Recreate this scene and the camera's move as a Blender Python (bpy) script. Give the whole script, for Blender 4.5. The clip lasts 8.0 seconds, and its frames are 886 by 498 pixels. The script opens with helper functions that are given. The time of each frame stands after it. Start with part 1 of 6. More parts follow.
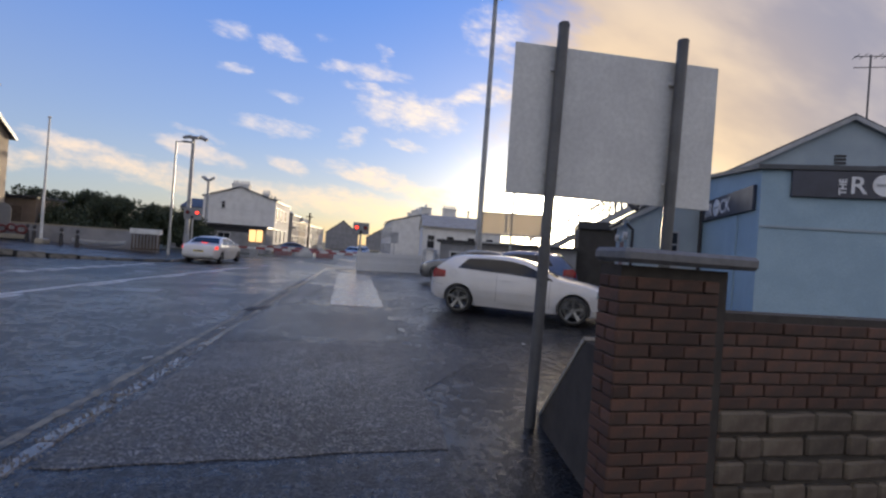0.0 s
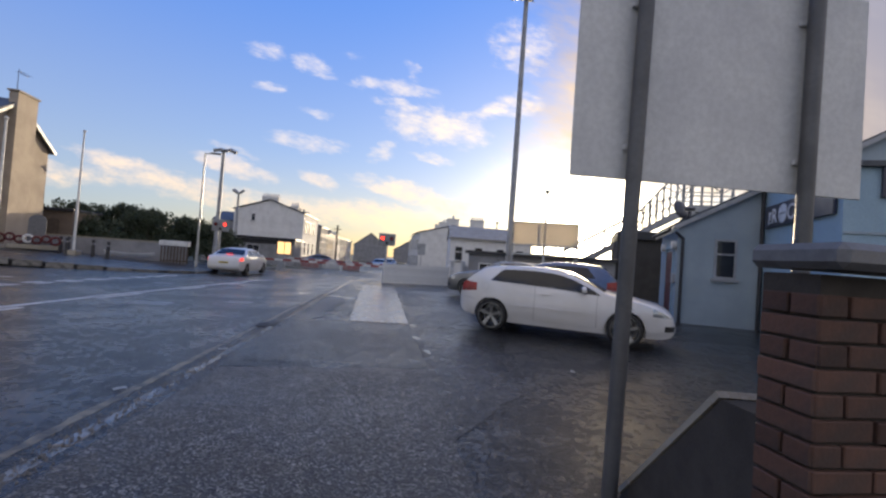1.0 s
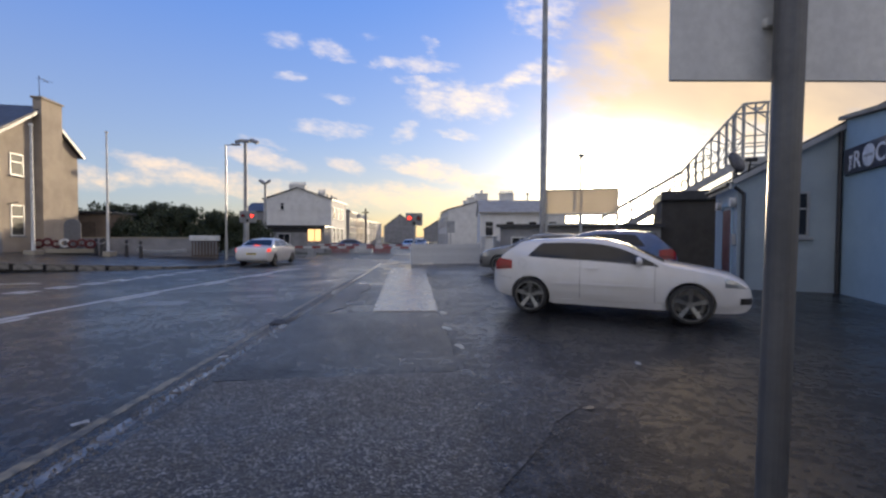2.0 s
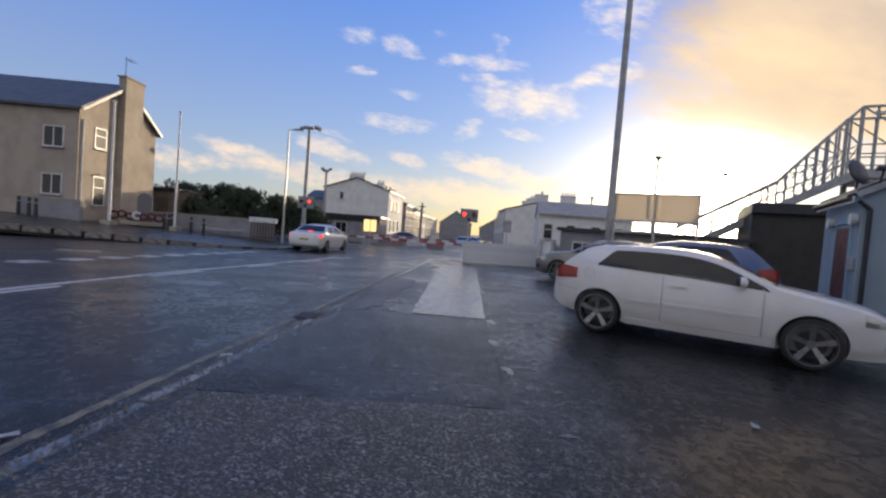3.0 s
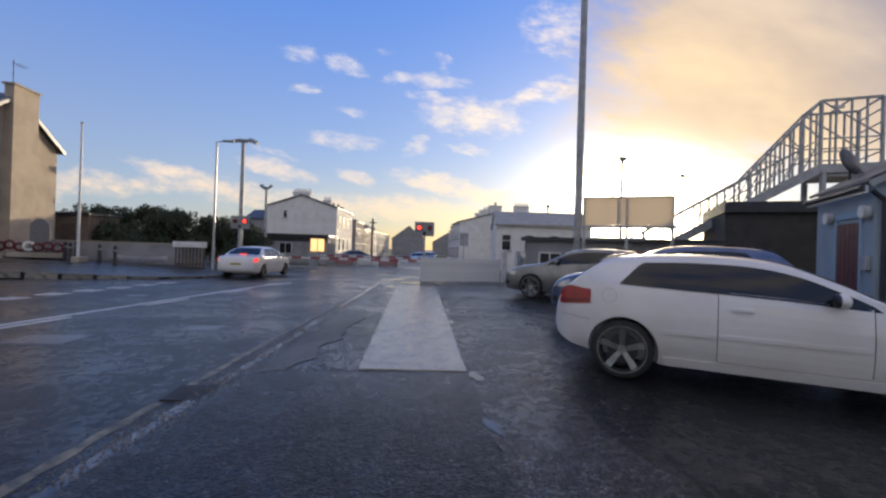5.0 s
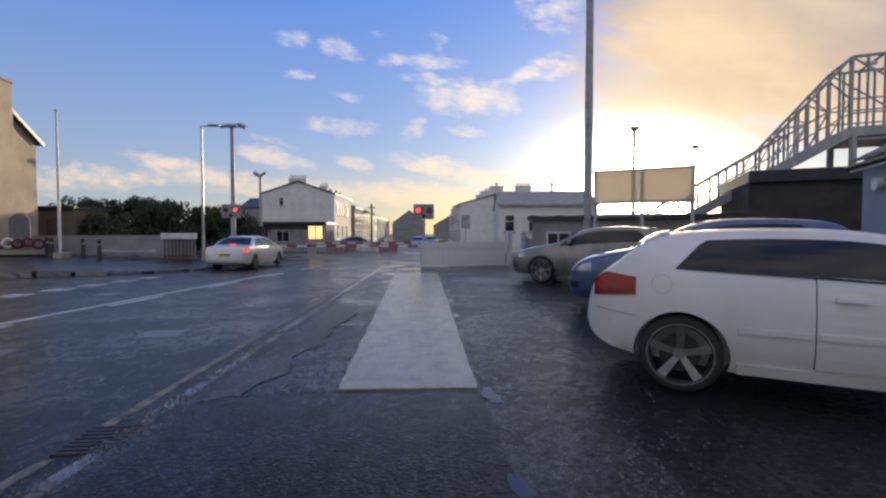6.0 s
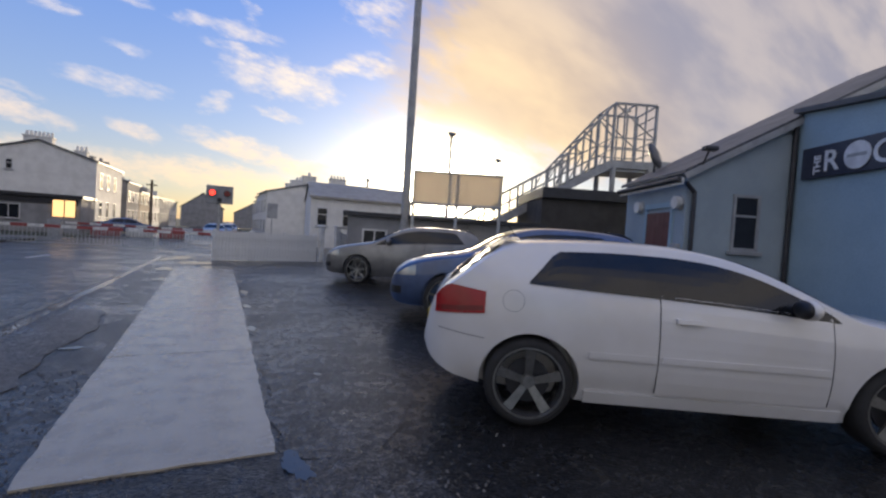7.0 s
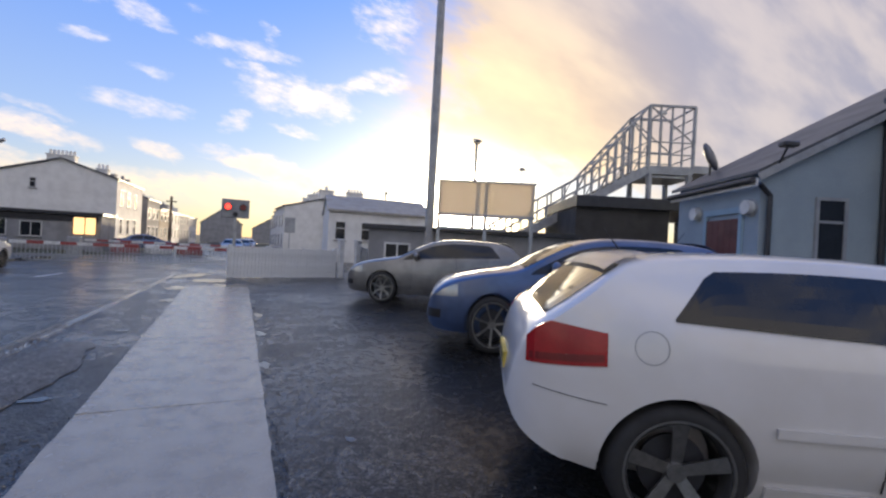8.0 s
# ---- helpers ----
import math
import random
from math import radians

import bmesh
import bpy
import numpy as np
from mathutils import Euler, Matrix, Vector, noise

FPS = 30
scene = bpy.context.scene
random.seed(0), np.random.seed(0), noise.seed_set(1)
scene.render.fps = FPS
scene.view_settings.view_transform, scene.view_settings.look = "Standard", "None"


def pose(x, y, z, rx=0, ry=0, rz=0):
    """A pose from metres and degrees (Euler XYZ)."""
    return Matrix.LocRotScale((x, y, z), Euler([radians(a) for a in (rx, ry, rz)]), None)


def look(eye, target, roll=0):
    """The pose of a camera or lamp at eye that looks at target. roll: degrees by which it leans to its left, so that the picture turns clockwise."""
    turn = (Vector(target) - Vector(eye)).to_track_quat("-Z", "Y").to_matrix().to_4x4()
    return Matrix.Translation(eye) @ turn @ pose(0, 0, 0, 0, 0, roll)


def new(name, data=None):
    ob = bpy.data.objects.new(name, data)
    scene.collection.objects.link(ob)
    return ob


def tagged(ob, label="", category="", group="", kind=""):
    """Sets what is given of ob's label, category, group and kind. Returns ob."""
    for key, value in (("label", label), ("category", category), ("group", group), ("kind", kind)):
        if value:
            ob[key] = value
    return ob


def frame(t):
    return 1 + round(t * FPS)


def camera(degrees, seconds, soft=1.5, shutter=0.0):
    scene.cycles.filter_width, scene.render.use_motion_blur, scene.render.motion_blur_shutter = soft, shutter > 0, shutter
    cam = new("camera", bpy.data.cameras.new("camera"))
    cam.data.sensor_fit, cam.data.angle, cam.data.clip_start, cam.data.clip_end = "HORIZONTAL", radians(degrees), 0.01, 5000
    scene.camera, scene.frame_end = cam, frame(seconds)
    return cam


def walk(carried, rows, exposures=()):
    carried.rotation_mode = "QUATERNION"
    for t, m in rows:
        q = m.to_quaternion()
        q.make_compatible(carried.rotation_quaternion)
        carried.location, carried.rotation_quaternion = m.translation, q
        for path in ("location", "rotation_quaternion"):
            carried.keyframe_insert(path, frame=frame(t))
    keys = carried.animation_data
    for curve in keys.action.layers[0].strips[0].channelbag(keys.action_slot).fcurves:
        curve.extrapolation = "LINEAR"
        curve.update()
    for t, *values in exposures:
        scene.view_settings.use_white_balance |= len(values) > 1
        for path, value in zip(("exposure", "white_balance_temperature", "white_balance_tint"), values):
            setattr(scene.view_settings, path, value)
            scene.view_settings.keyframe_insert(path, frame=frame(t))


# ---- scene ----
cam = camera(90.0, 8.0, soft=2.4)
PATH = [
    (0, (-0.133, 1.852, 1.417), (0.256, 3.814, 1.422), 4.2),
    (0.5, (-0.084, 2.285, 1.342), (0.189, 4.265, 1.413), 4.8),
    (1, (-0.008, 2.87, 1.367), (0.256, 4.852, 1.419), 4.2),
    (1.5, (0.086, 3.376, 1.399), (0.349, 5.358, 1.377), 0.2),
    (3, (0.251, 4.951, 1.342), (0.136, 6.946, 1.267), 4.5),
    (3.5, (0.223, 5.455, 1.364), (0.427, 7.444, 1.315), 4.4),
    (4, (0.212, 5.997, 1.366), (0.321, 7.994, 1.33), 0.7),
    (4.5, (0.097, 6.592, 1.427), (0.09, 8.592, 1.422), -0.2),
    (5, (0.077, 7.124, 1.345), (0.169, 9.122, 1.35), 1.8),
    (6.5, (0.194, 8.838, 1.332), (0.324, 10.83, 1.218), -2.0),
    (7, (0.261, 9.348, 1.34), (1.158, 11.135, 1.279), 3.8),
    (7.5, (0.386, 9.918, 1.326), (1.272, 11.7, 1.128), 2.3),
    (8, (0.37, 10.464, 1.328), (1.201, 12.283, 1.32), 3.1),
]
walk(cam, [(t, look(eye, target, roll)) for t, eye, target, roll in PATH],
     [(0, 0.35), (0.5, 0.5), (1.5, 0.45), (3.0, 0.35), (4.5, 0.35), (6.5, 0.25), (7.0, 0.35), (8.0, 0.65)])

# ---- world and sun ----
SUN_AZ, SUN_EL = 25.6, 4.9
S_DIR = Vector((math.sin(radians(SUN_AZ)) * math.cos(radians(SUN_EL)), math.cos(radians(SUN_AZ)) * math.cos(radians(SUN_EL)), math.sin(radians(SUN_EL))))


class Net:
    """A node tree in which sums are written as calls."""

    def __init__(self, tree):
        self.tree = tree
        tree.nodes.clear()

    def node(self, kind):
        return self.tree.nodes.new(kind)

    def put(self, sock, v):
        if hasattr(v, "links"):
            self.tree.links.new(v, sock)
        elif v is not None:
            if sock.type == "RGBA" and len(v) == 3:
                v = (*v, 1)
            sock.default_value = v

    def math(self, op, a, b=None, c=None, clamp=False):
        n = self.node("ShaderNodeMath")
        n.operation, n.use_clamp = op, clamp
        for s, v in zip(n.inputs, (a, b, c)):
            self.put(s, v)
        return n.outputs[0]

    def vmath(self, op, a, b=None, out=0):
        n = self.node("ShaderNodeVectorMath")
        n.operation = op
        self.put(n.inputs[0], a)
        self.put(n.inputs[1], b)
        return n.outputs[out]

    def mix(self, f, a, b, blend="MIX"):
        n = self.node("ShaderNodeMix")
        n.data_type, n.blend_type = "RGBA", blend
        self.put(n.inputs["Factor"], f)
        self.put(n.inputs[6], a)
        self.put(n.inputs[7], b)
        return n.outputs[2]

    def span(self, v, a, b, c=0.0, d=1.0, kind="SMOOTHSTEP"):
        n = self.node("ShaderNodeMapRange")
        n.interpolation_type = kind
        for s, x in zip(n.inputs, (v, a, b, c, d)):
            self.put(s, x)
        return n.outputs[0]

    def noise(self, vec, scale, detail=4.0, rough=0.55, out=0):
        n = self.node("ShaderNodeTexNoise")
        self.put(n.inputs["Vector"], vec)
        self.put(n.inputs["Scale"], scale)
        self.put(n.inputs["Detail"], detail)
        self.put(n.inputs["Roughness"], rough)
        return n.outputs[out]


def build_sky():
    world = bpy.data.worlds.new("sky")
    scene.world = world
    world.use_nodes = True
    g = Net(world.node_tree)
    d = g.node("ShaderNodeTexCoord").outputs["Generated"]
    xyz = g.node("ShaderNodeSeparateXYZ")
    g.put(xyz.inputs[0], d)
    x, y, z = xyz.outputs
    sky = g.node("ShaderNodeTexSky")
    sky.sky_type, sky.sun_disc, sky.sun_elevation, sky.sun_rotation = "NISHITA", False, radians(SUN_EL), radians(SUN_AZ)
    sky.dust_density, sky.ozone_density = 0.6, 2.5
    toward = g.vmath("DOT_PRODUCT", d, tuple(S_DIR), out=1)
    up = g.math("MAXIMUM", z, 0.0)
    # clear air: deep blue overhead, pale and warm low down
    clear = g.mix(g.span(up, 0.0, 0.62), (4.2, 4.6, 5.8), (0.9, 2.7, 8.8))
    clear = g.mix(g.math("MULTIPLY", g.span(up, 0.0, 0.22, 1.0, 0.0), g.span(toward, 0.45, 0.97, 0.1, 1.0)), clear, (7.2, 5.3, 3.4))
    clear = g.mix(0.45, clear, g.mix(1.0, sky.outputs[0], (1.3, 1.5, 1.9), "MULTIPLY"))
    # clouds, laid out on the plane that faces up the road
    yy = g.math("MAXIMUM", y, 0.05)
    cx, cz = g.math("DIVIDE", x, yy), g.math("DIVIDE", z, yy)
    flat = g.node("ShaderNodeCombineXYZ")
    g.put(flat.inputs[0], cx)
    g.put(flat.inputs[1], g.math("MULTIPLY_ADD", cz, 2.2, g.math("MULTIPLY", cx, 0.25)))
    w = g.noise(flat.outputs[0], 9.0, 5.0, 0.65, out=1)
    ws = g.node("ShaderNodeSeparateXYZ")
    g.put(ws.inputs[0], w)
    cx2 = g.math("MULTIPLY_ADD", g.math("SUBTRACT", ws.outputs[0], 0.5), 0.075, cx)
    cz2 = g.math("MULTIPLY_ADD", g.math("SUBTRACT", ws.outputs[1], 0.5), 0.05, cz)
    total = None
    for ux, uz, a, b, lean, weight in CLOUDS:
        ca, sa = math.cos(radians(lean)), math.sin(radians(lean))
        px, pz = g.math("SUBTRACT", cx2, ux), g.math("SUBTRACT", cz2, uz)
        e1 = g.math("MULTIPLY_ADD", px, ca / (a * 1.14), g.math("MULTIPLY", pz, sa / (a * 1.14)))
        e2 = g.math("MULTIPLY_ADD", px, -sa / (b * 1.14), g.math("MULTIPLY", pz, ca / (b * 1.14)))
        r2 = g.math("MULTIPLY_ADD", e1, e1, g.math("MULTIPLY", e2, e2))
        blob = g.math("MULTIPLY", g.math("SUBTRACT", 1.0, r2, clamp=True), weight)
        total = blob if total is None else g.math("MAXIMUM", total, blob)
    fine = g.noise(flat.outputs[0], 22.0, 6.0, 0.66)
    mid = g.noise(flat.outputs[0], 6.0, 5.0, 0.6)
    ahead = g.span(y, 0.05, 0.25)
    wisp = g.math("ADD", g.math("MULTIPLY", g.math("SUBTRACT", fine, 0.5), 2.6), g.math("MULTIPLY", g.math("SUBTRACT", mid, 0.5), 1.5))
    puffs = g.math("MULTIPLY", g.math("MULTIPLY", g.span(g.math("MULTIPLY_ADD", wisp, 0.85, total), 0.08, 1.6), g.span(total, 0.0, 0.45)), ahead)
    # the broad bank of cloud on the sun's far side
    edge = g.math("MULTIPLY_ADD", g.math("SUBTRACT", mid, 0.5), 0.42, g.math("MULTIPLY_ADD", cz, -0.10, cx))
    soft = g.noise(flat.outputs[0], 2.0, 5.0, 0.5)
    bank = g.math("MULTIPLY", g.span(edge, 0.22, 0.50), g.span(g.math("MULTIPLY_ADD", g.math("SUBTRACT", mid, 0.5), 0.26, cz), 0.15, 0.29))
    behind = g.math("MULTIPLY", g.span(g.noise(d, 2.0, 5.0, 0.6), 0.38, 0.6), g.math("SUBTRACT", 1.0, ahead))
    bank = g.math("MULTIPLY", bank, ahead)
    warm = g.span(toward, 0.80, 0.995)
    puff_col = g.mix(warm, (8.6, 7.5, 6.7), (11.5, 9.0, 5.6))
    puff_col = g.mix(g.span(up, 0.05, 0.3, 0.75, 0.0), puff_col, (10.5, 7.2, 4.0))
    bank_col = g.mix(g.span(soft, 0.32, 0.68), (2.9, 2.75, 3.2), (4.7, 4.1, 3.9))
    bank_col = g.mix(g.span(toward, 0.84, 0.985, 0.0, 0.88), bank_col, g.mix(g.span(soft, 0.34, 0.70), (6.3, 4.5, 2.7), (9.4, 6.7, 3.5)))
    col = g.mix(g.math("MULTIPLY", puffs, 0.72), clear, puff_col)
    col = g.mix(g.math("MULTIPLY", bank, 0.92), col, bank_col)
    # unseen clouds opposite the sun, lit from the front, added to brighten facing surfaces
    col = g.mix(g.math("MULTIPLY", behind, 0.9), col, (7.8, 7.0, 6.3))
    # glare of the low sun in thin haze
    near = g.math("MAXIMUM", toward, 0.0)
    low = g.span(up, 0.17, 0.26, 1.0, 0.4)
    core = g.math("MULTIPLY", g.math("POWER", near, 300.0), 260.0)
    halo = g.math("MULTIPLY", g.math("POWER", near, 90.0), 17.0)
    wide = g.math("MULTIPLY", g.math("POWER", near, 16.0), 1.7)
    glow = g.mix(1.0, g.mix(1.0, (1.0, 0.86, 0.6), g.math("MULTIPLY", g.math("ADD", core, halo), low), "MULTIPLY"), g.mix(1.0, (1.0, 0.74, 0.42), wide, "MULTIPLY"), "ADD")
    col = g.mix(1.0, col, glow, "ADD")
    bg = g.node("ShaderNodeBackground")
    g.put(bg.inputs[0], col)
    bg.inputs[1].default_value = 0.1
    out = g.node("ShaderNodeOutputWorld")
    g.put(out.inputs[0], bg.outputs[0])


# across, up, half width, half height, lean in degrees, weight: on a plane one away up the road
CLOUDS = [
    (-0.285, 0.428, 0.048, 0.022, -14, 0.95), (-0.19, 0.405, 0.055, 0.026, -12, 0.95), (-0.27, 0.346, 0.04, 0.014, 0, 0.95), (-0.065, 0.384, 0.05, 0.018, 6, 0.85),
    (0.02, 0.382, 0.08, 0.024, -4, 0.95), (0.035, 0.425, 0.016, 0.034, 40, 0.6), (0.099, 0.301, 0.13, 0.050, -4, 1.1), (0.165, 0.335, 0.06, 0.018, 14, 0.65), (0.03, 0.335, 0.08, 0.018, -14, 0.85),
    (-0.171, 0.305, 0.05, 0.012, -10, 0.6), (-0.185, 0.239, 0.095, 0.022, -3, 0.8), (-0.02, 0.232, 0.04, 0.026, 38, 0.9), (0.099, 0.231, 0.06, 0.012, -10, 0.75), (-0.155, 0.160, 0.055, 0.019, -18, 1.05),
    (0.046, 0.146, 0.15, 0.026, -12, 1.15), (0.158, 0.122, 0.11, 0.027, -8, 1.1), (-0.324, 0.168, 0.10, 0.020, -12, 1.0), (-0.335, 0.203, 0.06, 0.012, -14, 0.75),
    (-0.56, 0.158, 0.12, 0.020, -10, 1.1), (-0.43, 0.118, 0.20, 0.030, -8, 1.05), (-0.72, 0.120, 0.20, 0.030, 0, 0.85), (0.232, 0.362, 0.08, 0.026, 25, 0.95), (0.29, 0.376, 0.06, 0.035, 5, 0.9),
    (0.285, 0.514, 0.09, 0.075, 20, 0.9), (-0.02, 0.085, 0.30, 0.036, -4, 1.15), (-0.098, 0.44, 0.03, 0.012, 0, 0.55), (-0.292, 0.09, 0.16, 0.022, -6, 0.9), (-0.95, 0.10, 0.2, 0.03, 0, 0.8),
]
build_sky()
sun_data = bpy.data.lights.new("sun", "SUN")
sun_data.energy, sun_data.angle, sun_data.color = 3.0, radians(0.6), (1.0, 0.80, 0.55)
sun = new("sun", sun_data)
sun.matrix_world = look(S_DIR * 100, (0, 0, 0))

# ---- materials ----


def material(name, color, rough=0.6, metal=0.0, second=None, scale=3.0, fine=60.0, bump=0.15, depth=0.004, rough_var=0.12, spec=0.5, coat=0.0, per_object=0.0, grit=0.35, extra=None):
    """A surface with a broad stain and a fine grain, in metres."""
    m = bpy.data.materials.new(name)
    m.use_nodes = True
    g = Net(m.node_tree)
    pos = g.node("ShaderNodeTexCoord").outputs["Object"]
    second = second or tuple(c * 0.72 for c in color)
    broad, grain = g.noise(pos, scale, 4.0, 0.6), g.noise(pos, fine, 3.0, 0.6)
    col = g.mix(g.span(broad, 0.35, 0.68), color, second)
    col = g.mix(g.span(grain, 0.3, 0.7, 0.0, grit), col, tuple(c * 0.6 for c in color))
    if per_object:
        rnd = g.node("ShaderNodeObjectInfo").outputs["Random"]
        col = g.mix(1.0, col, g.mix(rnd, (1 - per_object,) * 3, (1 + per_object,) * 3), "MULTIPLY")
    b = g.node("ShaderNodeBsdfPrincipled")
    r = g.math("MULTIPLY_ADD", g.math("SUBTRACT", broad, 0.5), rough_var * 2, rough, clamp=True)
    if extra:
        col, r = extra(g, pos, col, r)
    g.put(b.inputs["Base Color"], col)
    g.put(b.inputs["Roughness"], r)
    b.inputs["Metallic"].default_value = metal
    b.inputs["Specular IOR Level"].default_value = spec
    b.inputs["Coat Weight"].default_value = coat
    b.inputs["Coat Roughness"].default_value = 0.05
    if bump:
        bn = g.node("ShaderNodeBump")
        bn.inputs["Strength"].default_value = bump
        bn.inputs["Distance"].default_value = depth
        g.put(bn.inputs["Height"], grain)
        g.put(b.inputs["Normal"], bn.outputs[0])
    out = g.node("ShaderNodeOutputMaterial")
    g.put(out.inputs[0], b.outputs[0])
    return m


def wet(name, color, chip, dry=0.62, soaked=0.16, chips=95.0, bump=0.6, pools=0.9, cut=0.52, film=0.2):
    """Rained-on tarmac: chippings, worn patches, and damp that shines where water lies."""
    m = bpy.data.materials.new(name)
    m.use_nodes = True
    g = Net(m.node_tree)
    pos = g.node("ShaderNodeTexCoord").outputs["Object"]
    vor = g.node("ShaderNodeTexVoronoi")
    g.put(vor.inputs["Vector"], pos)
    vor.inputs["Scale"].default_value = chips
    broad, mid, grain = g.noise(pos, 0.55, 5.0, 0.6), g.noise(pos, 3.2, 5.0, 0.65), g.noise(pos, 160.0, 2.0, 0.6)
    col = g.mix(g.span(mid, 0.35, 0.7), color, tuple(c * 0.62 for c in color))
    tone = g.node("ShaderNodeSeparateColor")
    g.put(tone.inputs[0], vor.outputs["Color"])
    small = g.noise(pos, 11.0, 4.0, 0.7)
    worn = g.span(g.math("MULTIPLY_ADD", small, 0.6, g.math("MULTIPLY", mid, 0.4)), 0.40, 0.62, 0.25, 1.0)
    col = g.mix(g.math("MULTIPLY", g.span(tone.outputs[0], 0.58, 0.95), worn), col, tuple(min(1.0, c * 1.5) for c in chip))
    damp = g.math("MULTIPLY", g.span(g.math("ADD", g.math("MULTIPLY_ADD", g.math("SUBTRACT", mid, 0.5), 0.7, broad), g.math("MULTIPLY", g.math("SUBTRACT", small, 0.5), 1.1)), cut - 0.24, cut + 0.34), pools)
    col = g.mix(g.math("MULTIPLY", damp, 0.5), col, tuple(c * 0.45 for c in color))
    b = g.node("ShaderNodeBsdfPrincipled")
    g.put(b.inputs["Base Color"], col)
    b.inputs["Specular IOR Level"].default_value = 0.16
    # the film of rainwater over the stones
    g.put(b.inputs["Coat Weight"], g.math("MULTIPLY_ADD", damp, 0.55, film))
    g.put(b.inputs["Coat Roughness"], g.math("MULTIPLY_ADD", small, 0.25, 0.10))
    b.inputs["Coat IOR"].default_value = 1.33
    ripple = g.node("ShaderNodeBump")
    ripple.inputs["Strength"].default_value = 0.35
    ripple.inputs["Distance"].default_value = 0.006
    g.put(ripple.inputs["Height"], g.math("ADD", g.math("MULTIPLY", small, 1.2), g.math("MULTIPLY", vor.outputs["Distance"], 0.5)))
    g.put(b.inputs["Coat Normal"], ripple.outputs[0])
    g.put(b.inputs["Roughness"], g.math("MULTIPLY_ADD", damp, soaked - dry, g.math("MULTIPLY_ADD", g.math("SUBTRACT", grain, 0.5), 0.2, dry)))
    bn = g.node("ShaderNodeBump")
    g.put(bn.inputs["Strength"], g.math("MULTIPLY_ADD", damp, -bump * 0.75, bump))
    bn.inputs["Distance"].default_value = 0.008
    g.put(bn.inputs["Height"], g.math("ADD", g.math("ADD", vor.outputs["Distance"], g.math("MULTIPLY", grain, 0.4)), g.math("MULTIPLY", g.noise(pos, 24.0, 4.0, 0.65), 2.4)))
    g.put(b.inputs["Normal"], bn.outputs[0])
    out = g.node("ShaderNodeOutputMaterial")
    g.put(out.inputs[0], b.outputs[0])
    return m


def lit(name, color, strength):
    m = bpy.data.materials.new(name)
    m.use_nodes = True
    b = m.node_tree.nodes["Principled BSDF"]
    b.inputs["Base Color"].default_value = (*color, 1)
    b.inputs["Emission Color"].default_value = (*color, 1)
    b.inputs["Emission Strength"].default_value = strength
    return m


ROAD = wet("road_tarmac", (0.006, 0.007, 0.009), (0.036, 0.036, 0.040), dry=0.36, soaked=0.16, chips=55, bump=0.9, film=0.25)
PATH_OLD = wet("path_tarmac", (0.020, 0.020, 0.021), (0.10, 0.096, 0.092), dry=0.38, soaked=0.18, chips=70, bump=0.9, cut=0.5)
PATH_WORN = wet("worn_pale_tarmac", (0.026, 0.025, 0.024), (0.15, 0.141, 0.13), dry=0.38, soaked=0.16, chips=60, bump=1.0, cut=0.5, film=0.15)
PATH_CHIP = wet("chipped_tarmac", (0.06, 0.057, 0.053), (0.23, 0.215, 0.195), dry=0.42, soaked=0.2, chips=75, bump=1.0, pools=0.6, film=0.04)
PATH_NEW = wet("fresh_tarmac", (0.009, 0.009, 0.010), (0.065, 0.062, 0.058), dry=0.38, soaked=0.2, chips=60, bump=1.0, pools=0.7)
YARD = wet("yard_tarmac", (0.007, 0.007, 0.0075), (0.042, 0.04, 0.038), dry=0.36, soaked=0.16, chips=55, bump=0.95, cut=0.49)
CONCRETE = material("concrete", (0.37, 0.328, 0.255), 0.25, second=(0.295, 0.262, 0.205), scale=5.0, fine=110, bump=0.4, rough_var=0.22)
GRANITE = material("pale_granite", (0.19, 0.178, 0.16), 0.2, second=(0.05, 0.048, 0.045), scale=5, fine=90, bump=0.3, rough_var=0.2, coat=0.2, per_object=0.3)
KERB = material("kerb_stone", (0.10, 0.10, 0.10), 0.42, second=(0.045, 0.045, 0.047), scale=6, fine=90, bump=0.4, rough_var=0.3, per_object=0.2)
PAINT = material("road_paint", (0.72, 0.72, 0.70), 0.45, second=(0.42, 0.42, 0.42), scale=9, fine=70, bump=0.3)
YELLOW = material("worn_yellow_paint", (0.25, 0.205, 0.12), 0.45, second=(0.03, 0.028, 0.026), scale=7, fine=60, bump=0.3)
WATER = material("standing_water", (0.035, 0.034, 0.032), 0.17, bump=0, rough_var=0.0, spec=0.7)
EARTH = material("ground_earth", (0.06, 0.07, 0.045), 0.9, scale=0.4, fine=20, bump=0.3)
WHITE_RENDER = material("white_render", (0.76, 0.75, 0.72), 0.85, second=(0.64, 0.63, 0.60), scale=1.2, fine=40, bump=0.3)
CREAM_RENDER = material("cream_roughcast", (0.42, 0.36, 0.29), 0.9, second=(0.33, 0.285, 0.235), scale=0.9, fine=50, bump=0.5)
BROWN_RENDER = material("brown_render", (0.20, 0.155, 0.12), 0.9, scale=1.1, fine=40, bump=0.4)
GREY_RENDER = material("grey_render", (0.30, 0.30, 0.31), 0.9, scale=1.1, fine=40, bump=0.4)
BLUE_RENDER = material("pale_blue_render", (0.33, 0.39, 0.43), 0.8, second=(0.275, 0.335, 0.375), scale=1.0, fine=45, bump=0.3)
BLUE_BRIGHT = material("blue_render", (0.32, 0.44, 0.52), 0.8, second=(0.27, 0.38, 0.46), scale=1.0, fine=45, bump=0.3)
SLATE = material("roof_slate", (0.07, 0.075, 0.085), 0.5, scale=2.0, fine=18, bump=0.4)
